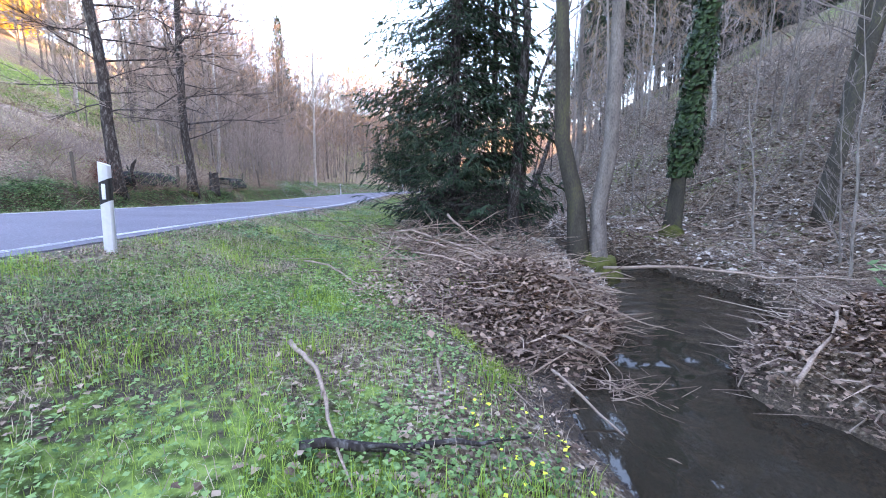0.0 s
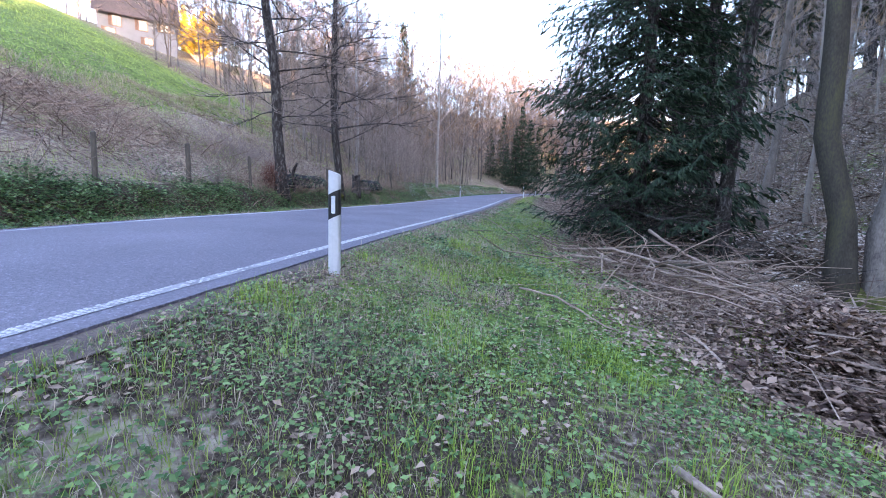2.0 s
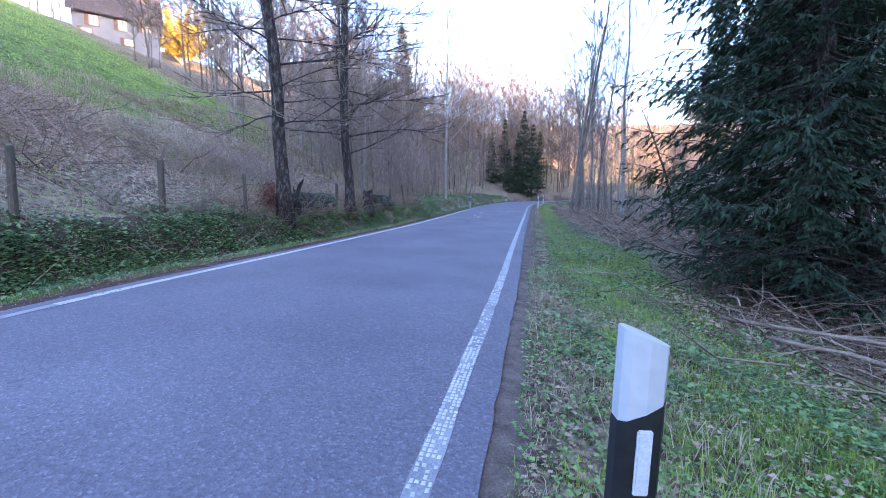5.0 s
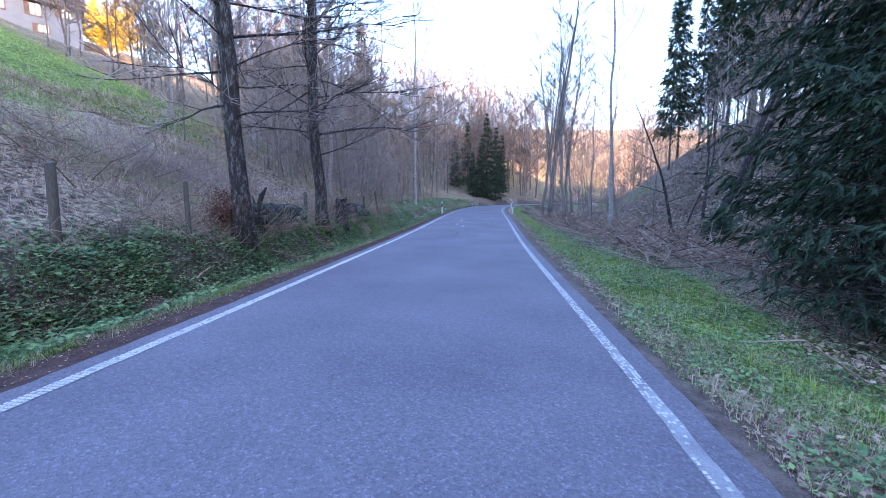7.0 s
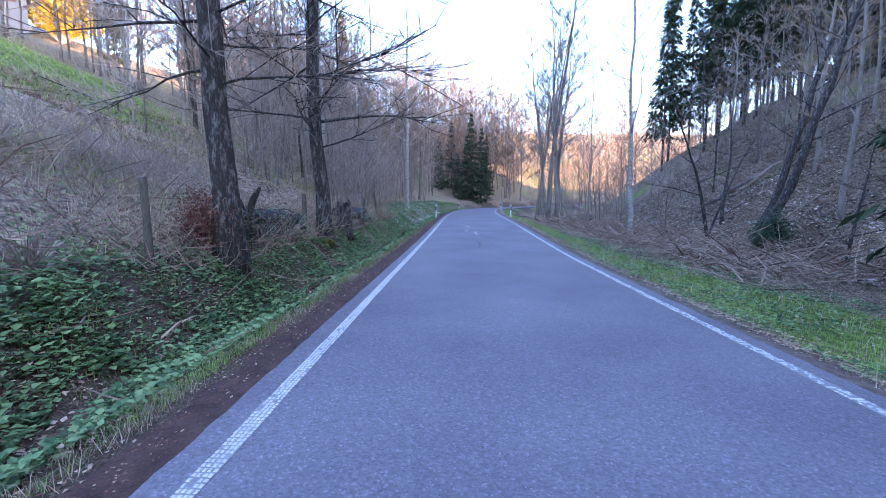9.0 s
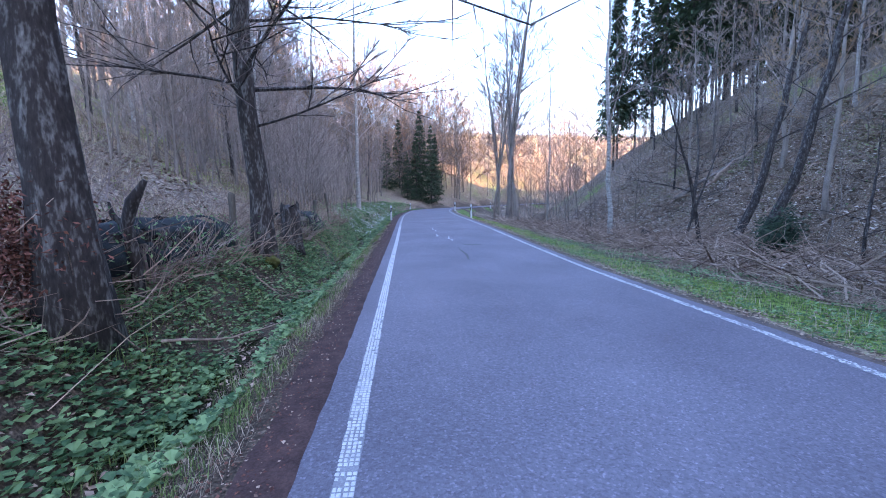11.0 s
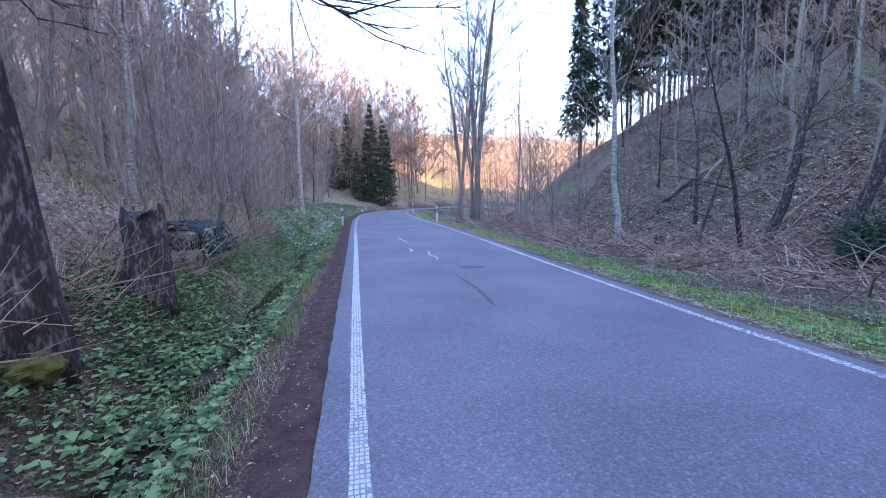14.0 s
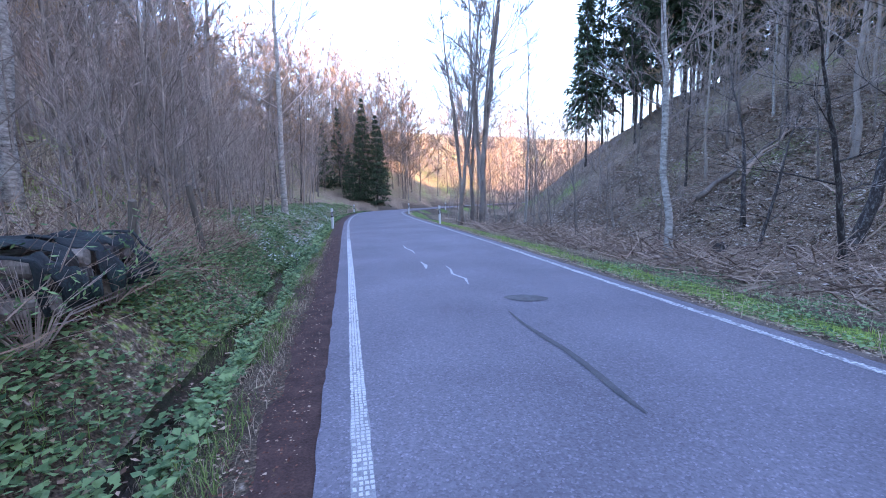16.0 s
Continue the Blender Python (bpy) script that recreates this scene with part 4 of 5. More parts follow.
def stump(x, y, h, r, seed, label):
    q = random.Random(seed)
    V, F = [], []
    tube(V, F, [(0, 0, -0.2), (0, 0, 0.12), (0.02, 0, h * 0.5), (0.0, 0.02, h * 0.93), (0, 0, h)], [r * 1.4, r * 1.12, r, r * 0.98, r * 0.85], 14, lambda i, k: 1 + 0.16 * math.sin(k * 2.1) + q.uniform(-0.14, 0.14))
    ob = new("tree_stump", mesh_of("tree_stump", [(a, b, c + (q.uniform(-0.1, 0.07) if c > h * 0.9 else 0)) for a, b, c in V], F, M["bark_dark"], True))
    ob.location = (x, y, ground_z(x, y))
    return tagged(ob, label, "tree stump")


stump(-11.6, 21.0, 0.98, 0.21, 4, "tall rotting mossy tree stump beside the ditch")
V, F = [], []
tube(V, F, [(0, 0, -0.1), (0.02, 0, 0.35), (-0.06, 0.02, 0.75), (0.03, 0.0, 1.0), (0.16, 0.03, 1.22)], [0.07, 0.06, 0.055, 0.06, 0.03], 8, lambda i, k: 1 + 0.12 * math.sin(3 * k + 2 * i))
tube(V, F, [(-0.05, 0.02, 0.72), (-0.17, 0.0, 0.86), (-0.2, 0.0, 1.0)], [0.035, 0.028, 0.012], 6)
snag = new("dead_snag", mesh_of("dead_snag", V, F, M["bark_dark"], True))
snag.location = (-11.75, 15.75, ground_z(-11.75, 15.75))
tagged(snag, "crooked broken-off dead sapling beside the ditch", "dead sapling")
stump(2.2, 29.6, 0.45, 0.2, 6, "short cut tree stump on the bank")


def moss_cushion(x, y, r, h, seed):
    bm = bmesh.new()
    bmesh.ops.create_icosphere(bm, subdivisions=4, radius=1.0)
    for v in bm.verts:
        v.co *= 1 + 0.35 * noise.noise(v.co * 2.2 + Vector((seed, 0, 0))) + 0.12 * noise.noise(v.co * 9)
        v.co = Vector((v.co.x * r, v.co.y * r, v.co.z * h))
    ob = new("moss_cushion", bm_mesh("moss_cushion", bm, MOSS, True))
    ob.location = (x, y, ground_z(x, y) + 0.02)
    tagged(ob, "yellow-green moss at the foot of a tree", "moss")


MOSS = mat("moss", (0.03, 0.035, 0.01), (0.13, 0.13, 0.03), 7.0, 0.95, 1.0, 70)
moss_cushion(-11.5, 19.05, 0.2, 0.12, 1)
moss_cushion(3.55, 9.3, 0.5, 0.4, 2)
moss_cushion(6.25, 11.2, 0.3, 0.3, 3)


def woodpile(x, y, length, rows, seed, rz, label):
    """A low stack of split logs under a torn dark net."""
    q = random.Random(seed)
    t = thing("woodpile", label, "woodpile", (x, y, ground_z(x, y) - 0.03), rz)
    d = 0.17
    for row in range(rows):
        for k in range(int(length / d) - row):
            V, F = [], []
            r = d * q.uniform(0.42, 0.52)
            L = q.uniform(0.4, 0.5)
            tube(V, F, [(-L, 0, 0), (-L + 0.02, 0, 0), (0, 0.005, 0.0), (L - 0.02, 0, 0), (L, 0, 0)], [r * 0.9, r, r * 1.02, r, r * 0.9], 8, lambda i, kk: 1 + q.uniform(-0.1, 0.1))
            lg = part("log", mesh_of("log", V, F, M["bark_dark" if q.random() < 0.7 else "bark_grey"]), t)
            lg.matrix_basis = pose(q.uniform(-0.06, 0.06), -length / 2 + d * (k + 0.5 + row * 0.5), d * (0.5 + row * 0.87), q.uniform(0, 360), q.uniform(-3, 3), q.uniform(-5, 5))
    nx_, ny_ = 16, 34
    V, F = [], []
    for j in range(ny_ + 1):
        for i in range(nx_ + 1):
            a = i / nx_ * math.pi
            yy = (j / ny_ - 0.5) * (length + 0.25)
            h = rows * d * 0.87 + 0.12
            s = 1 + 0.13 * noise.noise(Vector((i * 0.5, j * 0.35, seed)))
            V.append((-math.cos(a) * 0.56 * s, yy, max(0.03, (math.sin(a) ** 0.6) * h * s) + 0.02))
    for j in range(ny_):
        for i in range(nx_):
            if noise.noise(Vector((i * 0.33, j * 0.27, seed + 7))) < 0.22:
                k = j * (nx_ + 1) + i
                F.append((k, k + 1, k + nx_ + 2, k + nx_ + 1))
    cov = part("cover", mesh_of("cover", V, F, TARP, True), t, "torn dark blue-green netting")
    sol = cov.modifiers.new("thickness", "SOLIDIFY")
    sol.thickness = 0.008
    return t


TARP = mat("tarp_net", (0.006, 0.012, 0.013), (0.03, 0.07, 0.065), 3.0, 0.8, 0.8, 50, c3=(0.015, 0.017, 0.02))
woodpile(-12.35, 16.9, 3.0, 3, 3, 2, "low woodpile under torn dark netting beside a fence")
woodpile(-12.05, 23.3, 1.8, 3, 6, 3, "overgrown woodpile under dark green netting")


# ---- houses on the slope ----
def house(x, y, rz, w, d, h, roof_h, windows, label, wall_mat="plaster", door=None):
    t = thing("house", label, "house", (x, y, ground_z(x + math.sin(radians(rz)) * d / 2, y - math.cos(radians(rz)) * d / 2) - 1.0), rz)
    bm = box_bm(w, d, h + 0.6, 0, (0, 0, (h + 0.6) / 2))
    part("wall", bm_mesh("wall", bm, M[wall_mat]), t)
    z0, o = h + 0.6, 0.45
    th = 0.16
    V, F = [], []
    for s in (-1, 1):
        b = len(V)
        V += [(-w / 2 - o, s * (d / 2 + o), z0 - o * roof_h / (d / 2)), (w / 2 + o, s * (d / 2 + o), z0 - o * roof_h / (d / 2)), (w / 2 + o, 0, z0 + roof_h), (-w / 2 - o, 0, z0 + roof_h)]
        V += [(a, c, e + th) for a, c, e in V[b:b + 4]]
        F += [(b, b + 1, b + 2, b + 3), (b + 7, b + 6, b + 5, b + 4), (b, b + 4, b + 5, b + 1), (b + 1, b + 5, b + 6, b + 2), (b + 3, b + 7, b + 4, b)]
    part("roof", mesh_of("roof", V, F, M["tile"]), t, "dark brown tiled roof")
    gv = [(-w / 2, -d / 2, z0), (-w / 2, d / 2, z0), (-w / 2, 0, z0 + roof_h), (w / 2, -d / 2, z0), (w / 2, d / 2, z0), (w / 2, 0, z0 + roof_h)]
    part("gable", mesh_of("gable", gv, [(0, 2, 1), (3, 4, 5), (0, 3, 5, 2), (1, 2, 5, 4)], M[wall_mat]), t)
    for wx, wz, ww, wh in windows:
        win = part("window", bm_mesh("window", box_bm(ww + 0.16, 0.08, wh + 0.16, 0.01, (wx, -d / 2 - 0.02, wz + 0.6)), M["window_wood"]), t, "brown wooden window frame")
        for sx in (-1, 1):
            part("pane", bm_mesh("pane", box_bm(ww / 2 - 0.05, 0.03, wh - 0.06, 0, (wx + sx * ww / 4, -d / 2 - 0.06, wz + 0.6)), M["dark_glass"]), win)
        part("shutter", bm_mesh("shutter", box_bm(0.3, 0.05, wh + 0.1, 0.01, (wx - ww / 2 - 0.24, -d / 2 - 0.05, wz + 0.6)), M["window_wood"]), win)
    part("chimney", bm_mesh("chimney", box_bm(0.6, 0.6, 1.3, 0.02, (w * 0.2, 0, z0 + roof_h + 0.3)), M["tile"]), t)
    return t


house(-57, 48.5, 48, 8.4, 7.0, 4.0, 4.2, [(0.5, 2.8, 0.9, 1.3), (2.9, 2.9, 1.0, 0.9), (-2.2, 2.8, 0.9, 1.3), (1.0, 0.9, 0.9, 0.8), (-2.9, 1.0, 1.0, 1.6)], "old white house with a steep dark roof on the meadow slope")
house(-50, 78, 25, 9, 8, 4.6, 3.6, [(-2.2, 2.6, 1.1, 1.2), (1.6, 2.6, 1.1, 1.2)], "white house among trees high on the slope")
house(-44, 86, 15, 10, 7, 3.4, 2.6, [(-2, 1.8, 1.2, 1.2), (2, 1.8, 1.2, 1.2)], "low pale house with an orange roof on the slope")


# ---- ground cover ----
def scatter(name, n, sample, size, tilt, material, label, category, seed, shape="leaf", lift=0.01, aspect=0.6, keep=None):
    """Many small leaves or blades lying on or growing from the ground, as one mesh."""
    R = np.random.RandomState(seed)
    x, y = sample(R, n)
    z, u, w, v = lie(x, y)
    if keep is not None:
        ok = keep(R, x, y, z, u, w, v)
        x, y, z = x[ok], y[ok], z[ok]
    n = len(x)
    a = R.uniform(0, 2 * np.pi, n)
    s = size[0] + (size[1] - size[0]) * R.rand(n) ** 1.5
    P = np.stack([x, y, z + lift * R.uniform(0.3, 1.6, n)], -1)
    h = np.stack([np.cos(a), np.sin(a), 0 * a], -1)
    g = np.stack([-np.sin(a), np.cos(a), 0 * a], -1)
    if shape == "blade":
        b = R.uniform(tilt[0], tilt[1], n)
        up = np.array([0, 0, 1.0])
        d1 = h * np.sin(b * 0.5)[:, None] + up * np.cos(b * 0.5)[:, None]
        d2 = h * np.sin(b * 1.4)[:, None] + up * np.cos(b * 1.4)[:, None]
        wv = g * (s * aspect)[:, None]
        m1 = P + d1 * (s * 0.55)[:, None]
        V = np.stack([P - wv, P + wv, m1 + wv * 0.75, m1 - wv * 0.75, m1 + d2 * (s * 0.5)[:, None]], 1).reshape(-1, 3)
        i = np.arange(n)[:, None] * 5
        F = (i + np.array([0, 1, 2, 3])).tolist() + (i + np.array([3, 2, 4])).tolist()
    else:
        b = R.uniform(tilt[0], tilt[1], n)
        up = np.array([0, 0, 1.0])
        d = h * np.cos(b)[:, None] + up * np.sin(b)[:, None]
        curl = up * (s * R.uniform(-0.1, 0.3, n))[:, None]
        wv = g * (s * aspect)[:, None] + curl
        wv2 = -g * (s * aspect)[:, None] + curl
        m = P + d * (s * 0.5)[:, None]
        V = np.stack([P, m + wv, P + d * s[:, None], m + wv2], 1).reshape(-1, 3)
        i = np.arange(n)[:, None] * 4
        F = (i + np.array([0, 1, 2])).tolist() + (i + np.array([0, 2, 3])).tolist()
    me = bpy.data.meshes.new(name)
    me.from_pydata(V, [], F)
    me.materials.append(material)
    me.update()
    return tagged(new(name, me), label, category, kind="stuff")


def box_of(x0, x1, y0, y1, power=1.0):
    return lambda R, n: (R.uniform(x0, x1, n), y0 + (y1 - y0) * R.rand(n) ** power)


def beside(u0, u1, y0, y1, power=1.0):
    def f(R, n):
        y = y0 + (y1 - y0) * R.rand(n) ** power
        u = R.uniform(u0, u1, n)
        return np.interp(y, ROAD[:, 1], ROAD[:, 0]) + u + 0.15 * np.clip(u / 2, -1, 1), y
    return f


def blob(cx, cy, sx, sy):
    return lambda R, n: (R.normal(cx, sx, n), R.normal(cy, sy, n))


def bank_edge(y):
    return np.interp(y, [-5, 1.7, 3, 4.2, 6, 9, 12], [1.3, 0.75, 0.35, -0.15, -0.5, -1.2, -1.8])


def on_meadow(dens, seed):
    def f(R, x, y, z, u, w, v):
        c = 0.5 + 0.5 * wave(x, y, 1.7, seed) + 0.25 * wave(x, y, 5, seed + 1)
        fade = 1 - smooth01(-0.5, 0.3, x - bank_edge(y))
        near_road = smooth01(2.5, 3.4, u)
        return R.rand(len(x)) < dens * np.clip(c, 0.05, 1) * fade * (0.75 + 0.25 * near_road) * (u > 2.45)
    return f


def tufts(dens, seed, cut=0.2, scale=2.5):
    def f(R, x, y, z, u, w, v):
        return (wave(x, y, scale, seed) + 0.4 * wave(x, y, scale * 3, seed + 1) + R.uniform(-0.35, 0.35, len(x)) > cut) & (np.abs(v) > 1.0) & (R.rand(len(x)) < dens) & (np.abs(u) > 2.5)
    return f


WATERSIDE = lambda R, x, y, z, u, w, v: np.abs(v) > 0.95
meadow = box_of(-4.6, 0.9, 0.4, 11.5, 1.35)
scatter("meadow_grass", 135000, meadow, (0.03, 0.11), (0.2, 1.1), M["grass"], "short fresh green meadow grass", "grass", 1, "blade", 0, 0.022, on_meadow(0.85, 31))
scatter("meadow_grass", 90000, meadow, (0.08, 0.19), (0.1, 0.9), M["tuft"], "taller tufts of bright green grass", "grass", 2, "blade", 0, 0.017, tufts(1, 33, 0.62, 2.2))
scatter("meadow_herbs", 115000, meadow, (0.016, 0.044), (-0.2, 0.7), M["meadow_herb"], "low green herb leaves in the grass", "herbs", 3, "leaf", 0.05, 0.45, on_meadow(0.9, 35))
scatter("dry_grass", 26000, beside(2.45, 4.6, 0.5, 11), (0.05, 0.16), (0.7, 1.5), M["straw"], "dry straw between the road and the meadow", "dry grass", 24, "blade", 0.01, 0.014, tufts(1, 57, -0.3))
scatter("dry_grass", 15000, meadow, (0.06, 0.2), (0.7, 1.5), M["straw"], "dry straw in the meadow", "dry grass", 4, "blade", 0.01, 0.012, tufts(1, 37, -0.1))
scatter("leaf_litter", 13000, meadow, (0.02, 0.065), (-0.1, 0.4), M["litter"], "scattered dead leaves in the grass", "leaf litter", 5, "leaf", 0.03, 0.4, tufts(1, 39, 0.0))
scatter("leaf_litter", 36000, box_of(-2.5, 5.8, 3.2, 12), (0.025, 0.085), (-0.3, 0.7), M["litter"], "drifts of brown dead leaves on the stream bank", "leaf litter", 6, "leaf", 0.05, 0.42, lambda R, x, y, z, u, w, v: (np.abs(v) > 0.9) & (x > bank_edge(y) - 0.2 - R.rand(len(x)) * 0.8) & ((y > 4.5 - 0.5 * R.rand(len(x))) | (x > 3)))
scatter("leaf_litter", 12000, blob(1.3, 5.35, 0.68, 0.7), (0.03, 0.095), (-0.3, 0.8), M["flood_leaf"], "dead leaves caught in flood debris", "leaf litter", 26, "leaf", 0.16, 0.42, WATERSIDE)
scatter("leaf_litter", 7000, blob(4.0, 3.6, 0.55, 0.75), (0.03, 0.09), (-0.3, 0.8), M["flood_leaf"], "dead leaves in debris across the stream", "leaf litter", 27, "leaf", 0.14, 0.42, WATERSIDE)
scatter("leaf_litter", 85000, beside(8, 25, 7, 50), (0.07, 0.2), (-0.3, 0.6), M["pale_leaf"], "pale dead leaves strewn over the hillside", "leaf litter", 7, "leaf", 0.03, 0.42, WATERSIDE)
scatter("hill_moss", 16000, beside(9, 24, 8, 48), (0.04, 0.13), (-0.2, 0.7), M["herb"], "patches of moss and low green leaves on the hillside", "herbs", 34, "leaf", 0.04, 0.5, tufts(1, 67, 0.45, 0.8))
scatter("mud_scraps", 1800, box_of(0.0, 1.5, 1.8, 4.4), (0.012, 0.045), (-0.2, 0.4), M["bark_dark"], "dark scraps of bark and leaf on the wet mud", "leaf litter", 35, "leaf", 0.015, 0.35, lambda R, x, y, z, u, w, v: (x > bank_edge(y) + 0.1) & (np.abs(v) > 0.92))
# right verge of the road
scatter("verge_grass", 95000, beside(2.7, 6.0, 6.5, 46, 1.5), (0.03, 0.11), (0.1, 1.0), M["grass"], "bright green grass on the road verge", "grass", 8, "blade", 0, 0.03, lambda R, x, y, z, u, w, v: R.rand(len(x)) < (1 - smooth01(-0.8, 0.3, u - 5.5 + 1.3 * smooth01(15, 24, y))) * smooth01(2.75, 3.5, u) * (0.65 + 0.5 * wave(x, y, 1.5, 61)))
scatter("verge_litter", 16000, beside(2.5, 3.6, 4, 40, 1.4), (0.015, 0.05), (-0.2, 0.5), M["litter"], "dead leaf scraps on the soil beside the asphalt", "leaf litter", 33, "leaf", 0.02, 0.42, lambda R, x, y, z, u, w, v: R.rand(len(x)) < 1 - smooth01(2.8, 3.6, u))
scatter("dry_grass", 22000, beside(2.5, 7.5, 6, 40, 1.2), (0.08, 0.3), (0.3, 1.5), M["straw"], "matted dry grass beside the verge", "dry grass", 9, "blade", 0.01, 0.012, tufts(1, 41, 0.0))
scatter("leaf_litter", 9000, beside(2.5, 6, 5, 26, 1.2), (0.02, 0.07), (-0.2, 0.5), M["litter"], "dead leaves on the verge", "leaf litter", 29, "leaf", 0.03, 0.42, tufts(1, 59, 0.0))
scatter("verge_herbs", 34000, beside(2.6, 6.5, 7, 28, 1.3), (0.025, 0.075), (-0.2, 0.6), M["herb"], "green herb leaves on the verge", "herbs", 10, "leaf", 0.06, 0.45, tufts(1, 43, 0.1))
# left bank and ditch
scatter("bank_herbs", 150000, beside(-6.4, -3.05, 4.5, 34, 1.3), (0.03, 0.09), (-0.2, 0.7), M["herb"], "dense low carpet of dark green herb leaves", "herbs", 11, "leaf", 0.07, 0.48, lambda R, x, y, z, u, w, v: (np.abs(u + 3.48 + 0.13 * np.sin(w * 1.15) + 0.07 * np.sin(w * 2.9)) > 0.09 + 0.14 * wave(x, y, 3, 9)) & (R.rand(len(x)) < (0.75 + 0.5 * wave(x, y, 2.2, 45)) * (1 - smooth01(4.4, 5.7, -u + 0.5 * wave(x, y, 1.5, 46)))))
scatter("bank_grass", 24000, beside(-4.6, -3.25, 8, 34, 1.2), (0.06, 0.2), (0.2, 1.2), M["bank_blade"], "grass tufts growing over the ditch", "grass", 30, "blade", 0, 0.018, tufts(1, 63, 0.15, 3.0))
scatter("ditch_litter", 12000, beside(-4.4, -3.0, 8, 32, 1.2), (0.02, 0.07), (-0.3, 0.7), M["litter"], "dead leaves and scraps along the ditch", "leaf litter", 31, "leaf", 0.03, 0.35, tufts(1, 65, -0.2, 2.5))
scatter("bank_grass", 26000, beside(-3.3, -2.8, 6, 40, 1.2), (0.05, 0.17), (0.3, 1.3), M["bank_blade"], "fresh grass along the ditch edge", "grass", 12, "blade", 0, 0.02, tufts(1, 47, -0.1))
scatter("bank_straw", 20000, beside(-3.4, -2.7, 6, 36, 1.2), (0.05, 0.17), (0.6, 1.5), M["straw"], "dry grass along the ditch edge", "dry grass", 13, "blade", 0.01, 0.013, tufts(1, 49, -0.2))
scatter("soil_litter", 5000, beside(-2.95, -2.4, 4, 36), (0.012, 0.035), (-0.2, 0.4), M["litter"], "dead leaf scraps on the bare soil", "leaf litter", 28, "leaf", 0.01, 0.4)
scatter("soil_litter", 12000, beside(-2.95, -2.4, 4, 36), (0.01, 0.03), (-0.2, 0.4), M["red_needle"], "dead leaf scraps on the bare soil", "leaf litter", 14, "leaf", 0.01, 0.4)
scatter("slope_straw", 80000, beside(-18, -4.9, 0, 32), (0.12, 0.5), (0.4, 1.5), M["straw"], "bleached dry grass and bracken on the slope", "dry grass", 15, "blade", 0.02, 0.012, tufts(1, 51, -0.25, 1.1))
scatter("slope_grass", 44000, beside(-16, -4.9, 0, 30), (0.08, 0.22), (0.2, 1.2), M["grass"], "patches of green grass on the slope", "grass", 16, "blade", 0, 0.025, tufts(1, 53, 0.35, 1.0))
scatter("slope_litter", 24000, beside(-18, -4.9, 20, 60, 1.4), (0.05, 0.16), (-0.3, 0.6), M["litter"], "pale dead leaves under the trees", "leaf litter", 17, "leaf", 0.03, 0.42)
scatter("white_flowers", 14000, beside(-5.4, -3.4, 28, 60), (0.03, 0.065), (-0.2, 0.5), mat("white_petal", (0.7, 0.72, 0.7), (0.85, 0.86, 0.85), 3.0, 0.7, 0.0, 20), "drift of small white wood anemones", "flowers", 18, "leaf", 0.16, 0.5, tufts(1, 55, 0.25, 1.2))
scatter("far_herbs", 18000, beside(-6.0, -2.9, 30, 70), (0.06, 0.14), (-0.2, 0.7), M["herb"], "green herbs along the far verge", "herbs", 19, "leaf", 0.1, 0.5)
scatter("lawn_grass", 22000, beside(-36, -11.5, 0, 38), (0.1, 0.22), (0.2, 1.0), M["grass"], "green sloping lawn below the house", "grass", 20, "blade", 0, 0.06, lambda R, x, y, z, u, w, v: R.rand(len(x)) < smooth01(11.5, 15, -u) * (1 - smooth01(30, 38, w)))
scatter("yellow_flowers", 110, box_of(0.0, 1.0, 1.2, 2.6), (0.02, 0.035), (0.0, 0.5), mat("yellow_petal", (0.55, 0.6, 0.04), (0.75, 0.75, 0.08), 3.0, 0.6, 0.0, 20), "small yellow-green flowers at the bank edge", "flowers", 21, "leaf", 0.1, 0.5, lambda R, x, y, z, u, w, v: (x < bank_edge(y) + 0.15) & (x > bank_edge(y) - 0.5))


def sticks(name, n, sample, length, radius, tilt, material, label, seed, lift=0.05, keep=None, align=None):
    """Loose thin bent sticks lying in a tangle, as one mesh."""
    R = np.random.RandomState(seed)
    x, y = sample(R, n)
    z, u, w, v = lie(x, y)
    if keep is not None:
        ok = keep(R, x, y, z, u, w, v)
        x, y, z = x[ok], y[ok], z[ok]
    n = len(x)
    a = R.uniform(0, 2 * np.pi, n) if align is None else R.normal(align[0], align[1], n)
    b = R.uniform(tilt[0], tilt[1], n)
    s = length[0] + (length[1] - length[0]) * R.rand(n) ** 2
    r = radius[0] + (radius[1] - radius[0]) * R.rand(n) ** 2
    d = np.stack([np.cos(a) * np.cos(b), np.sin(a) * np.cos(b), np.sin(b)], -1)
    g = np.stack([-np.sin(a), np.cos(a), 0 * a], -1)
    k = np.cross(d, g)
    C = np.stack([x, y, z + lift * R.rand(n)], -1)
    A, B = C, C + d * s[:, None]
    zb = lie(B[:, 0], B[:, 1])[0]
    B[:, 2] = np.maximum(B[:, 2], zb + 0.01)
    Mid = (A + B) / 2 + g * (s * R.uniform(-0.2, 0.2, n))[:, None] + k * (s * R.uniform(-0.12, 0.12, n))[:, None]
    rings = []
    for Pt, f in ((A, 1.0), (Mid, 0.8), (B, 0.35)):
        for t in (0, 2.094, 4.189):
            rings.append(Pt + (g * math.cos(t) + k * math.sin(t)) * (r * f)[:, None])
    V = np.stack(rings, 1).reshape(-1, 3)
    i = np.arange(n)[:, None] * 9
    F = []
    for lv in (0, 3):
        for q in range(3):
            F += (i + np.array([lv + q, lv + (q + 1) % 3, lv + 3 + (q + 1) % 3, lv + 3 + q])).tolist()
    me = bpy.data.meshes.new(name)
    me.from_pydata(V, [], F)
    me.materials.append(material)
    me.update()
    return tagged(new(name, me), label, "brushwood", kind="stuff")


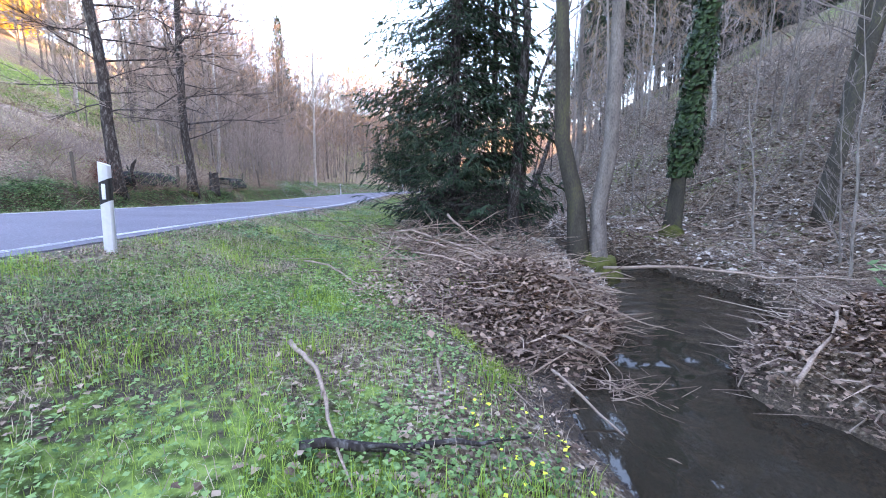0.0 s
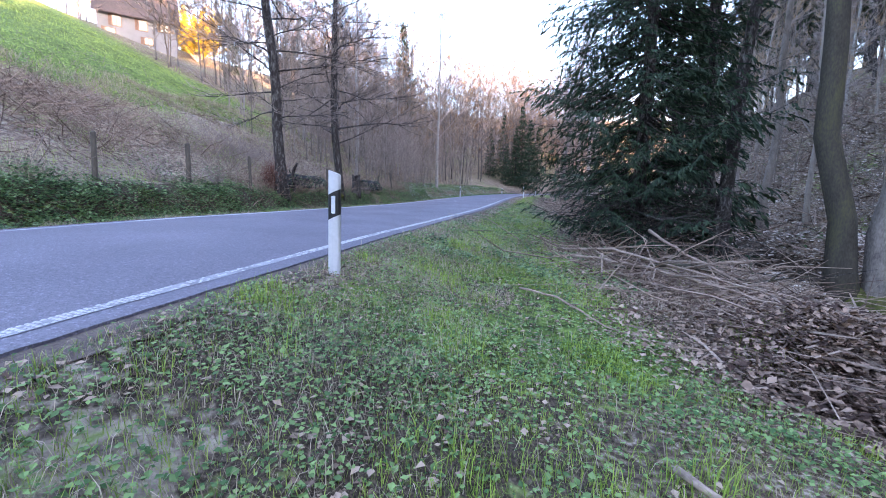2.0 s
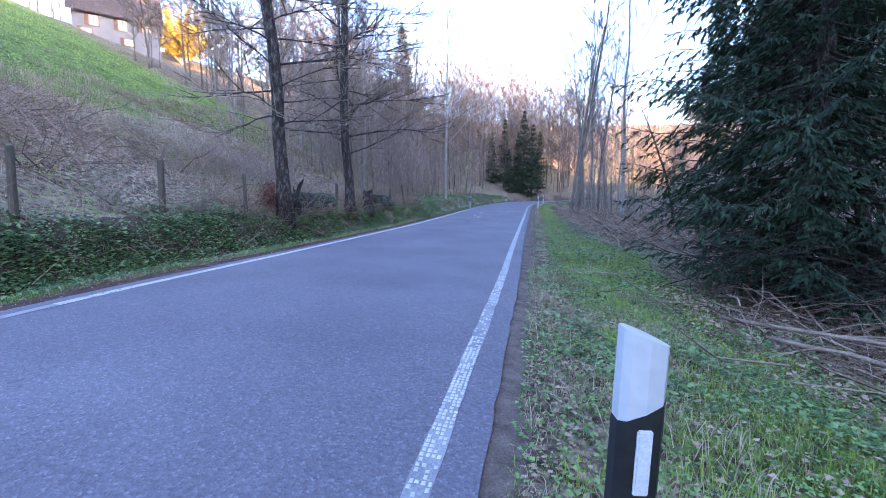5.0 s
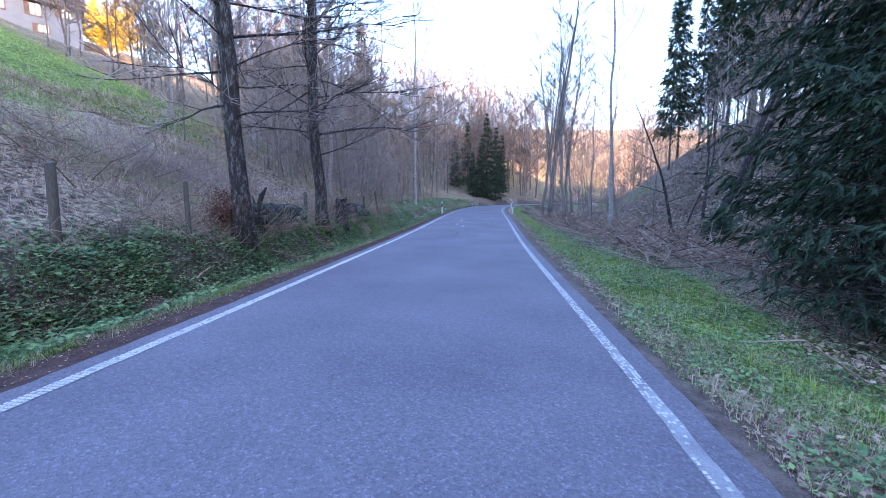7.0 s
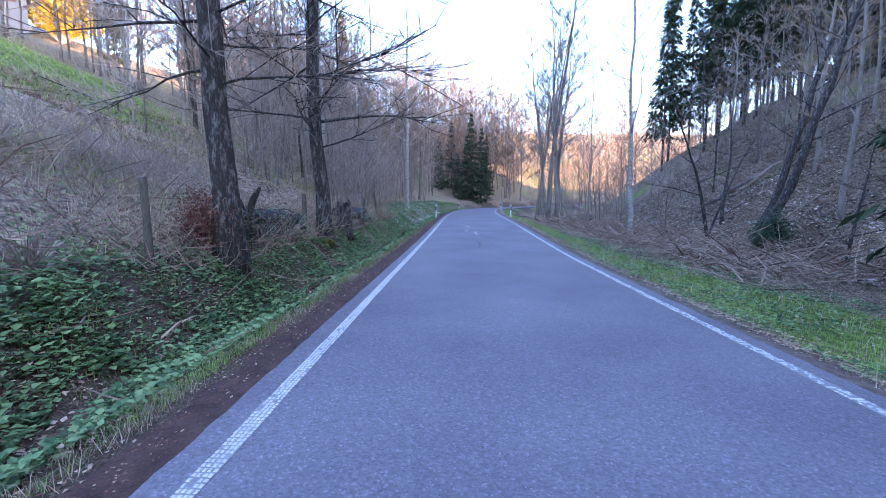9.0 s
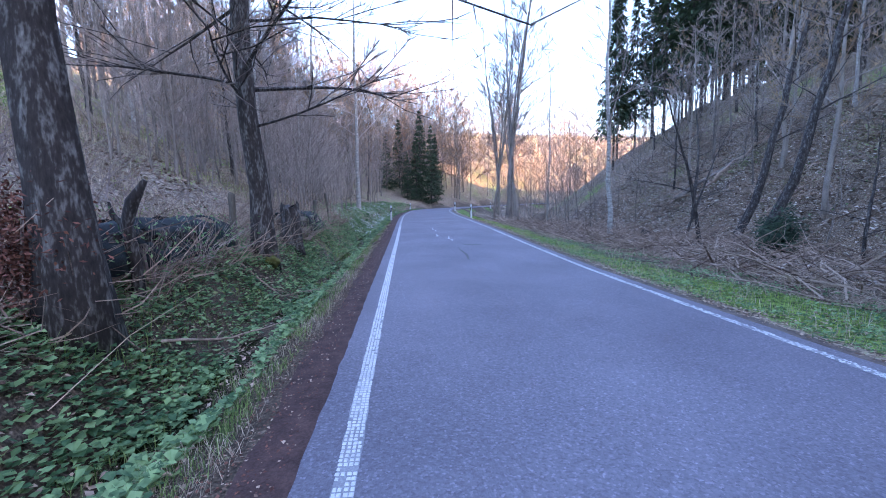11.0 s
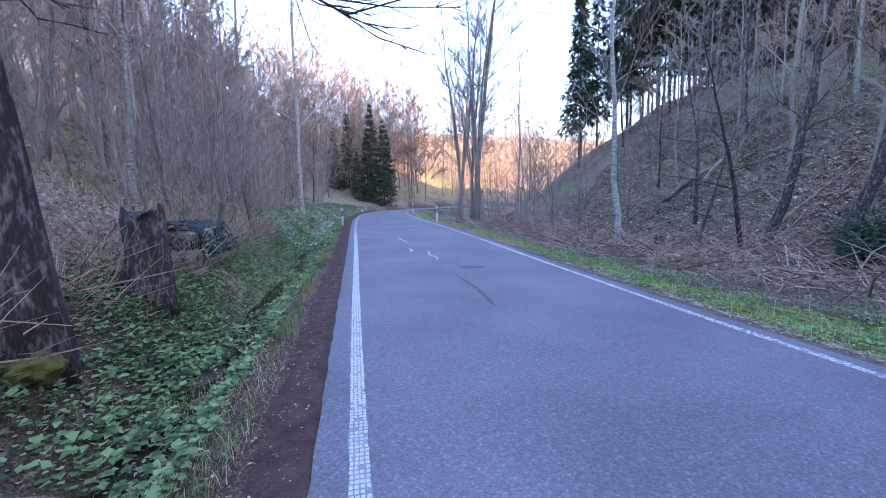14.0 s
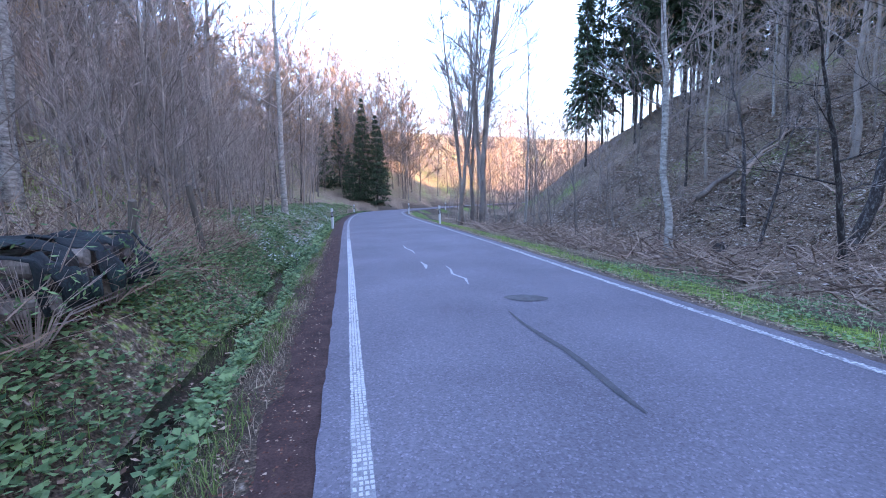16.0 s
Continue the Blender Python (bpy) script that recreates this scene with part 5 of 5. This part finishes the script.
sticks("brushwood", 1300, blob(1.3, 5.4, 0.65, 0.7), (0.12, 0.8), (0.003, 0.015), (-0.15, 0.45), M["dead"], "heap of flood-washed brown sticks on the stream bank", 61, 0.15, WATERSIDE)
sticks("brushwood", 260, blob(1.3, 5.5, 0.75, 0.8), (0.4, 1.3), (0.008, 0.022), (-0.1, 0.3), M["dead"], "stout flood-washed branches in the debris heap", 73, 0.2, WATERSIDE)
sticks("brushwood", 900, blob(0.6, 9.2, 1.0, 1.2), (0.4, 1.8), (0.004, 0.016), (-0.05, 0.5), M["dead"], "tangle of dry branches under the spruce", 62, 0.25, WATERSIDE)
sticks("brushwood", 900, blob(4.0, 3.6, 0.55, 0.75), (0.12, 0.7), (0.003, 0.014), (-0.15, 0.45), M["dead"], "heap of flood-washed sticks across the stream", 63, 0.12, WATERSIDE)
sticks("brushwood", 180, blob(1.8, 3.8, 0.22, 0.18), (0.12, 0.5), (0.003, 0.012), (-0.1, 0.4), M["dead"], "spit of flood-washed sticks in the stream", 72, 0.08)
sticks("brushwood", 1400, blob(6.4, 6.4, 1.2, 2.4), (0.3, 1.4), (0.003, 0.012), (-0.05, 0.5), M["dead"], "brushwood and moss-grown sticks on the far bank", 64, 0.2, WATERSIDE)
sticks("brushwood", 5200, beside(5.2, 12, 17, 46), (0.3, 2.2), (0.005, 0.028), (-0.05, 0.6), M["dead"], "cut brushwood lying at the foot of the hill", 65, 0.3, WATERSIDE)
sticks("brushwood", 3600, beside(10, 26, 8, 50), (0.3, 2.6), (0.005, 0.035), (-0.2, 0.5), M["dead"], "fallen branches strewn over the hillside", 66, 0.1, WATERSIDE)
sticks("brushwood", 3800, beside(-5.9, -4.3, 13, 30), (0.2, 1.2), (0.003, 0.01), (-0.05, 1.0), M["dead"], "dry stalks and sticks along the old fence", 67, 0.15)
sticks("brushwood", 4200, beside(-20, -5, 0, 60), (0.3, 1.3), (0.003, 0.012), (-0.1, 1.2), M["twig"], "dry stalks and brambles on the slope", 68, 0.1)
sticks("brushwood", 2200, blob(-16.5, 10.5, 2.0, 2.6), (0.4, 1.6), (0.004, 0.016), (-0.1, 0.9), M["dead"], "cut bracken and brush heaped on the slope", 70, 0.5)
sticks("brushwood", 900, blob(-15.0, 16.5, 1.2, 1.6), (0.4, 1.4), (0.004, 0.012), (0.2, 1.3), M["twig"], "standing dry stalks on the slope", 71, 0.2)
sticks("dead_boughs", 900, blob(0.6, 11.9, 0.9, 0.8), (0.5, 1.7), (0.004, 0.012), (-0.1, 0.5), M["bark_dark"], "dead lower twigs under the spruce", 69, 1.3)


def fallen_branch(pts, r, seed, label, material="dead", forks=4):
    q = random.Random(seed)
    base = Vector((pts[0][0], pts[0][1], ground_z(*pts[0][:2])))
    P = [Vector((p[0], p[1], ground_z(p[0], p[1]) + p[2])) - base for p in pts]
    fine = []
    for i in range(len(P) - 1):
        for k in range(4):
            fine.append(P[i].lerp(P[i + 1], k / 4) + Vector((q.uniform(-1, 1), q.uniform(-1, 1), q.uniform(-0.3, 1))) * r * 0.9)
    fine.append(P[-1])
    V, F = [], []
    n = len(fine)
    tube(V, F, fine, [r * (1 - 0.75 * i / (n - 1)) for i in range(n)], 7, lambda i, k: 1 + q.uniform(-0.12, 0.12))
    ob = new("fallen_branch", mesh_of("fallen_branch", V, F, M[material], True))
    ob.location = base
    tagged(ob, label, "branch", "fallen branches")
    for f in range(forks):
        i = q.randrange(n // 4, n - 2)
        d = (fine[i + 1] - fine[i]).normalized() + Vector((q.uniform(-1, 1), q.uniform(-1, 1), q.uniform(-0.1, 0.8))) * 0.8
        L = (P[-1] - P[0]).length * q.uniform(0.12, 0.3)
        V, F = [], []
        tube(V, F, [fine[i], fine[i] + d * L * 0.5 + Vector((0, 0, 0.03)), fine[i] + d * L], [r * 0.45, r * 0.3, r * 0.1], 5)
        part("side_twig", mesh_of("side_twig", V, F, M[material], True), ob)
    return ob


fallen_branch([(-1.19, 3.08, 0.06), (-0.85, 2.6, 0.1), (-0.62, 2.1, 0.07), (-0.38, 1.6, 0.04)], 0.02, 1, "pale bent stick lying in the grass", "dead", 1)
fallen_branch([(-0.72, 1.82, 0.05), (-0.1, 1.98, 0.04), (0.5, 2.2, 0.05)], 0.028, 2, "dark rotting branch lying in the grass", "bark_dark", 1)
fallen_branch([(-1.55, 10.4, 0.12), (-0.7, 8.8, 0.45), (0.0, 7.3, 0.5), (0.7, 6.0, 0.3)], 0.03, 3, "long pale branch lying across the brushwood", "dead", 6)
fallen_branch([(-1.3, 9.6, 0.15), (-0.4, 8.4, 0.3), (0.5, 7.4, 0.3), (1.4, 6.6, 0.1)], 0.035, 4, "long dry branch beside the spruce", "dead", 5)
fallen_branch([(-2.16, 6.3, 0.05), (-1.7, 6.0, 0.1), (-1.2, 5.5, 0.06), (-0.6, 5.2, 0.04)], 0.016, 5, "thin dry forked stick on the meadow edge", "dead", 3)
fallen_branch([(0.1, 9.8, 0.9), (0.5, 8.9, 0.6), (0.9, 8.0, 0.35), (1.3, 7.0, 0.15)], 0.03, 6, "dry branch leaning on the brushwood", "dead", 6)
fallen_branch([(-0.6, 8.9, 0.1), (0.2, 8.6, 0.4), (1.4, 8.5, 0.3), (2.4, 8.9, 0.5)], 0.04, 7, "mossy branch bridging the stream bank", "bark_moss", 5)
fallen_branch([(3.3, 8.2, 0.4), (4.4, 7.2, 0.9), (5.2, 6.4, 0.75), (5.9, 5.4, 0.5)], 0.035, 8, "yellow-barked branch hanging over the stream", "dead", 3)
fallen_branch([(1.0, 3.6, 0.2), (1.4, 3.1, 0.25), (1.75, 2.5, 0.2)], 0.016, 9, "pale stick at the water's edge", "dead", 1)
fallen_branch([(1.9, 5.0, 0.35), (2.4, 4.9, 0.55), (2.9, 4.75, 0.55)], 0.014, 10, "pale stick reaching over the water", "dead", 0)
fallen_branch([(3.0, 3.3, 0.35), (3.6, 3.6, 0.25), (4.1, 4.1, 0.2)], 0.022, 11, "bent pale stick at the far bank", "dead", 1)
fallen_branch([(8.9, 37.5, 0.2), (11.2, 37.1, 0.25), (13.8, 36.6, 0.2)], 0.16, 12, "fallen dark log on the hillside", "bark_grey", 2)
fallen_branch([(10.0, 36.2, 0.15), (12.2, 36.6, 0.2), (14.5, 36.0, 0.2)], 0.13, 13, "fallen tree trunk on the hillside", "dead", 3)
fallen_branch([(2.8, 28.5, 0.2), (4.5, 27.6, 0.3), (6.6, 26.8, 0.3)], 0.06, 14, "pale fallen branch at the foot of the hill", "dead", 5)
fallen_branch([(-0.6, 26.5, 0.1), (1.0, 26.2, 0.25), (2.8, 26.5, 0.2)], 0.035, 15, "dry branch lying behind the verge", "dead", 6)
fallen_branch([(-11.1, 15.0, 0.3), (-10.9, 15.9, 0.18), (-10.4, 16.6, 0.12)], 0.015, 16, "dry stick fallen across the ditch bank", "dead", 2)
fallen_branch([(-11.6, 18.0, 0.1), (-11.0, 18.1, 0.12), (-10.3, 17.9, 0.2)], 0.015, 17, "thin stick lying across the ditch", "dead", 1)
for i in range(26):
    x, y = rw.uniform(-0.5, 7.5), rw.uniform(19, 40)
    a = rw.uniform(-0.6, 0.6)
    L = rw.uniform(1.2, 3.2)
    if clear(x, y):
        fallen_branch([(x, y, 0.1), (x + L * 0.5 * math.cos(a), y + L * 0.5 * math.sin(a), 0.35), (x + L * math.cos(a), y + L * math.sin(a), 0.25)], rw.uniform(0.015, 0.045), 100 + i, "dry cut branch at the foot of the hill", "dead", 4)


# ---- bushes ----
def bush(x, y, r, h, seed, n, label, leaf="ivy", stems=14, size=1.0, thin=1.0):
    q = random.Random(seed)
    t = thing("bush", label, "bush", (x, y, ground_z(x, y)))
    V, F, NV, NF = [], [], [], []
    tips = []
    for i in range(stems):
        a, e = q.uniform(0, 6.283), q.uniform(0.2, 1.0)
        tip = Vector((math.cos(a) * r * e, math.sin(a) * r * e, h * q.uniform(0.55, 1.0) * (1.1 - 0.4 * e)))
        tube(V, F, [(0, 0, -0.05), tip * 0.4 + Vector((0, 0, 0.12)), tip], [0.016 * thin, 0.012 * thin, 0.004 * thin], 4)
        tips.append(tip)
    for i in range(n):
        c = q.choice(tips) * q.uniform(0.35, 1.05) + Vector((q.gauss(0, 0.16), q.gauss(0, 0.16), q.gauss(0, 0.14)))
        c.z = max(c.z, 0.03)
        d = Vector((q.uniform(-1, 1), q.uniform(-1, 1), q.uniform(-0.6, 0.8))).normalized() * q.uniform(0.04, 0.09) * size
        s = d.orthogonal().normalized() * q.uniform(0.012, 0.03) * size
        k = len(NV)
        NV.extend(tuple(p) for p in (c - d, c + s, c + d, c - s))
        NF.append((k, k + 1, k + 2, k + 3))
    part("stem", mesh_of("stem", V, F, M["twig"]), t)
    tagged(part("foliage", mesh_of("foliage", NV, NF, M[leaf]), t), kind="stuff")


bush(3.0, 23.5, 0.75, 1.7, 1, 5200, "dense dark green evergreen bush round a leaning trunk", "needle")
bush(-11.95, 14.7, 0.3, 1.2, 2, 5200, "reddish-brown dead conifer twigs against a trunk", "red_needle", 20, 0.4)
bush(6.0, 4.6, 0.7, 0.8, 3, 900, "mossy yellow-green shrub on the far bank", "herb", 26)
for i, (x, y) in enumerate([(-11.75, 16.0), (-11.8, 17.2), (-12.0, 18.1), (-11.6, 22.4), (-11.7, 23.6), (-11.9, 24.4), (-12.3, 15.4), (-12.2, 12.2), (-12.5, 10.2)]):
    bush(x, y, 0.75, 0.85, 40 + i, 260, "tangled dry bramble stems with few leaves by the old fence", "herb", 46, 0.45, 0.35)
for i, (x, y, s) in enumerate([(-12.2, 24.6, 1.5), (-12.6, 28.4, 1.8), (-12.4, 31, 1.6), (-13.2, 34, 2.0), (-12.5, 22.4, 1.3), (-13.5, 26.5, 2.0)]):
    plant_tree(sapling[i % 3], "shrub", "leafless many-twigged shrub by the fence", x, y, 50 * i, 0.35 * s, "shrubs by the fence", category="shrub")
# yellow shrubs whose leaf colour carries the low sun's gold
for i, (x, y, s) in enumerate([(-55, 56, 1.7), (-60, 61, 2.5), (-66, 55, 2.3)]):
    bush(x, y, 2.6 * s, 3.4 * s, 20 + i, 5200, "golden-yellow shrub beside the house, evening sunlight put into its leaf colour", "sun_gold", 40, 4.0, 3.0)
plant_spruce(spruce_far, "dark conifer beside the house", -52.5, 60.5, 10, 0.62)
plant_spruce(spruce_tall[0], "tall slender conifer above the wooded slope", -23.2, 61, 10, 0.85)


# ---- wear on the road ----
def road_mark(name, pts, width, material, label, lift=0.006, seed=0):
    q = random.Random(seed)
    V, F = [], []
    n = len(pts)
    for i, (x, y) in enumerate(pts):
        d = Vector(pts[min(i + 1, n - 1)]) - Vector(pts[max(i - 1, 0)])
        nr = Vector((d.y, -d.x)).normalized() * width * 0.5 * q.uniform(0.6, 1.3) * (0.35 if i in (0, n - 1) else 1)
        u = x - road_x(y)
        z = float(road_top(u, y)) + lift
        V += [(x - nr.x, y - nr.y, z), (x + nr.x, y + nr.y, z)]
    F = [(2 * i, 2 * i + 1, 2 * i + 3, 2 * i + 2) for i in range(n - 1)]
    tagged(new(name, mesh_of(name, V, F, material)), label, "road wear", kind="structure")


TAR = mat("dark_tar", (0.045, 0.045, 0.05), (0.1, 0.1, 0.11), 6.0, 0.7, 0.5, 90)
CHALK = mat("pale_crack", (0.26, 0.26, 0.28), (0.5, 0.5, 0.52), 8.0, 0.8, 0.3, 90)
road_mark("crack", [(-7.39, 25.5), (-7.3, 26.0), (-7.42, 26.5), (-7.33, 27.0), (-7.34, 27.4)], 0.045, CHALK, "pale filled crack in the asphalt", seed=1)
road_mark("crack", [(-7.8, 27.2), (-7.74, 27.6), (-7.76, 28.1)], 0.07, CHALK, "short pale crack in the asphalt", seed=2)
road_mark("crack", [(-7.68, 29.4), (-7.66, 30.0), (-7.76, 30.6), (-7.74, 31.3)], 0.05, CHALK, "pale wavering crack in the asphalt", seed=3)
road_mark("tar_patch", [(-7.12, 24.55), (-7.0, 24.48), (-6.84, 24.42), (-6.66, 24.38), (-6.54, 24.3)], 0.5, TAR, "dark sunken patch in the asphalt", seed=4)
road_mark("tar_seam", [(-7.4, 21.2), (-7.39, 21.5), (-7.36, 21.8), (-7.34, 22.1), (-7.33, 22.4), (-7.36, 22.8), (-7.38, 23.3), (-7.35, 23.8)], 0.06, TAR, "dark tar seam in the asphalt", seed=5)
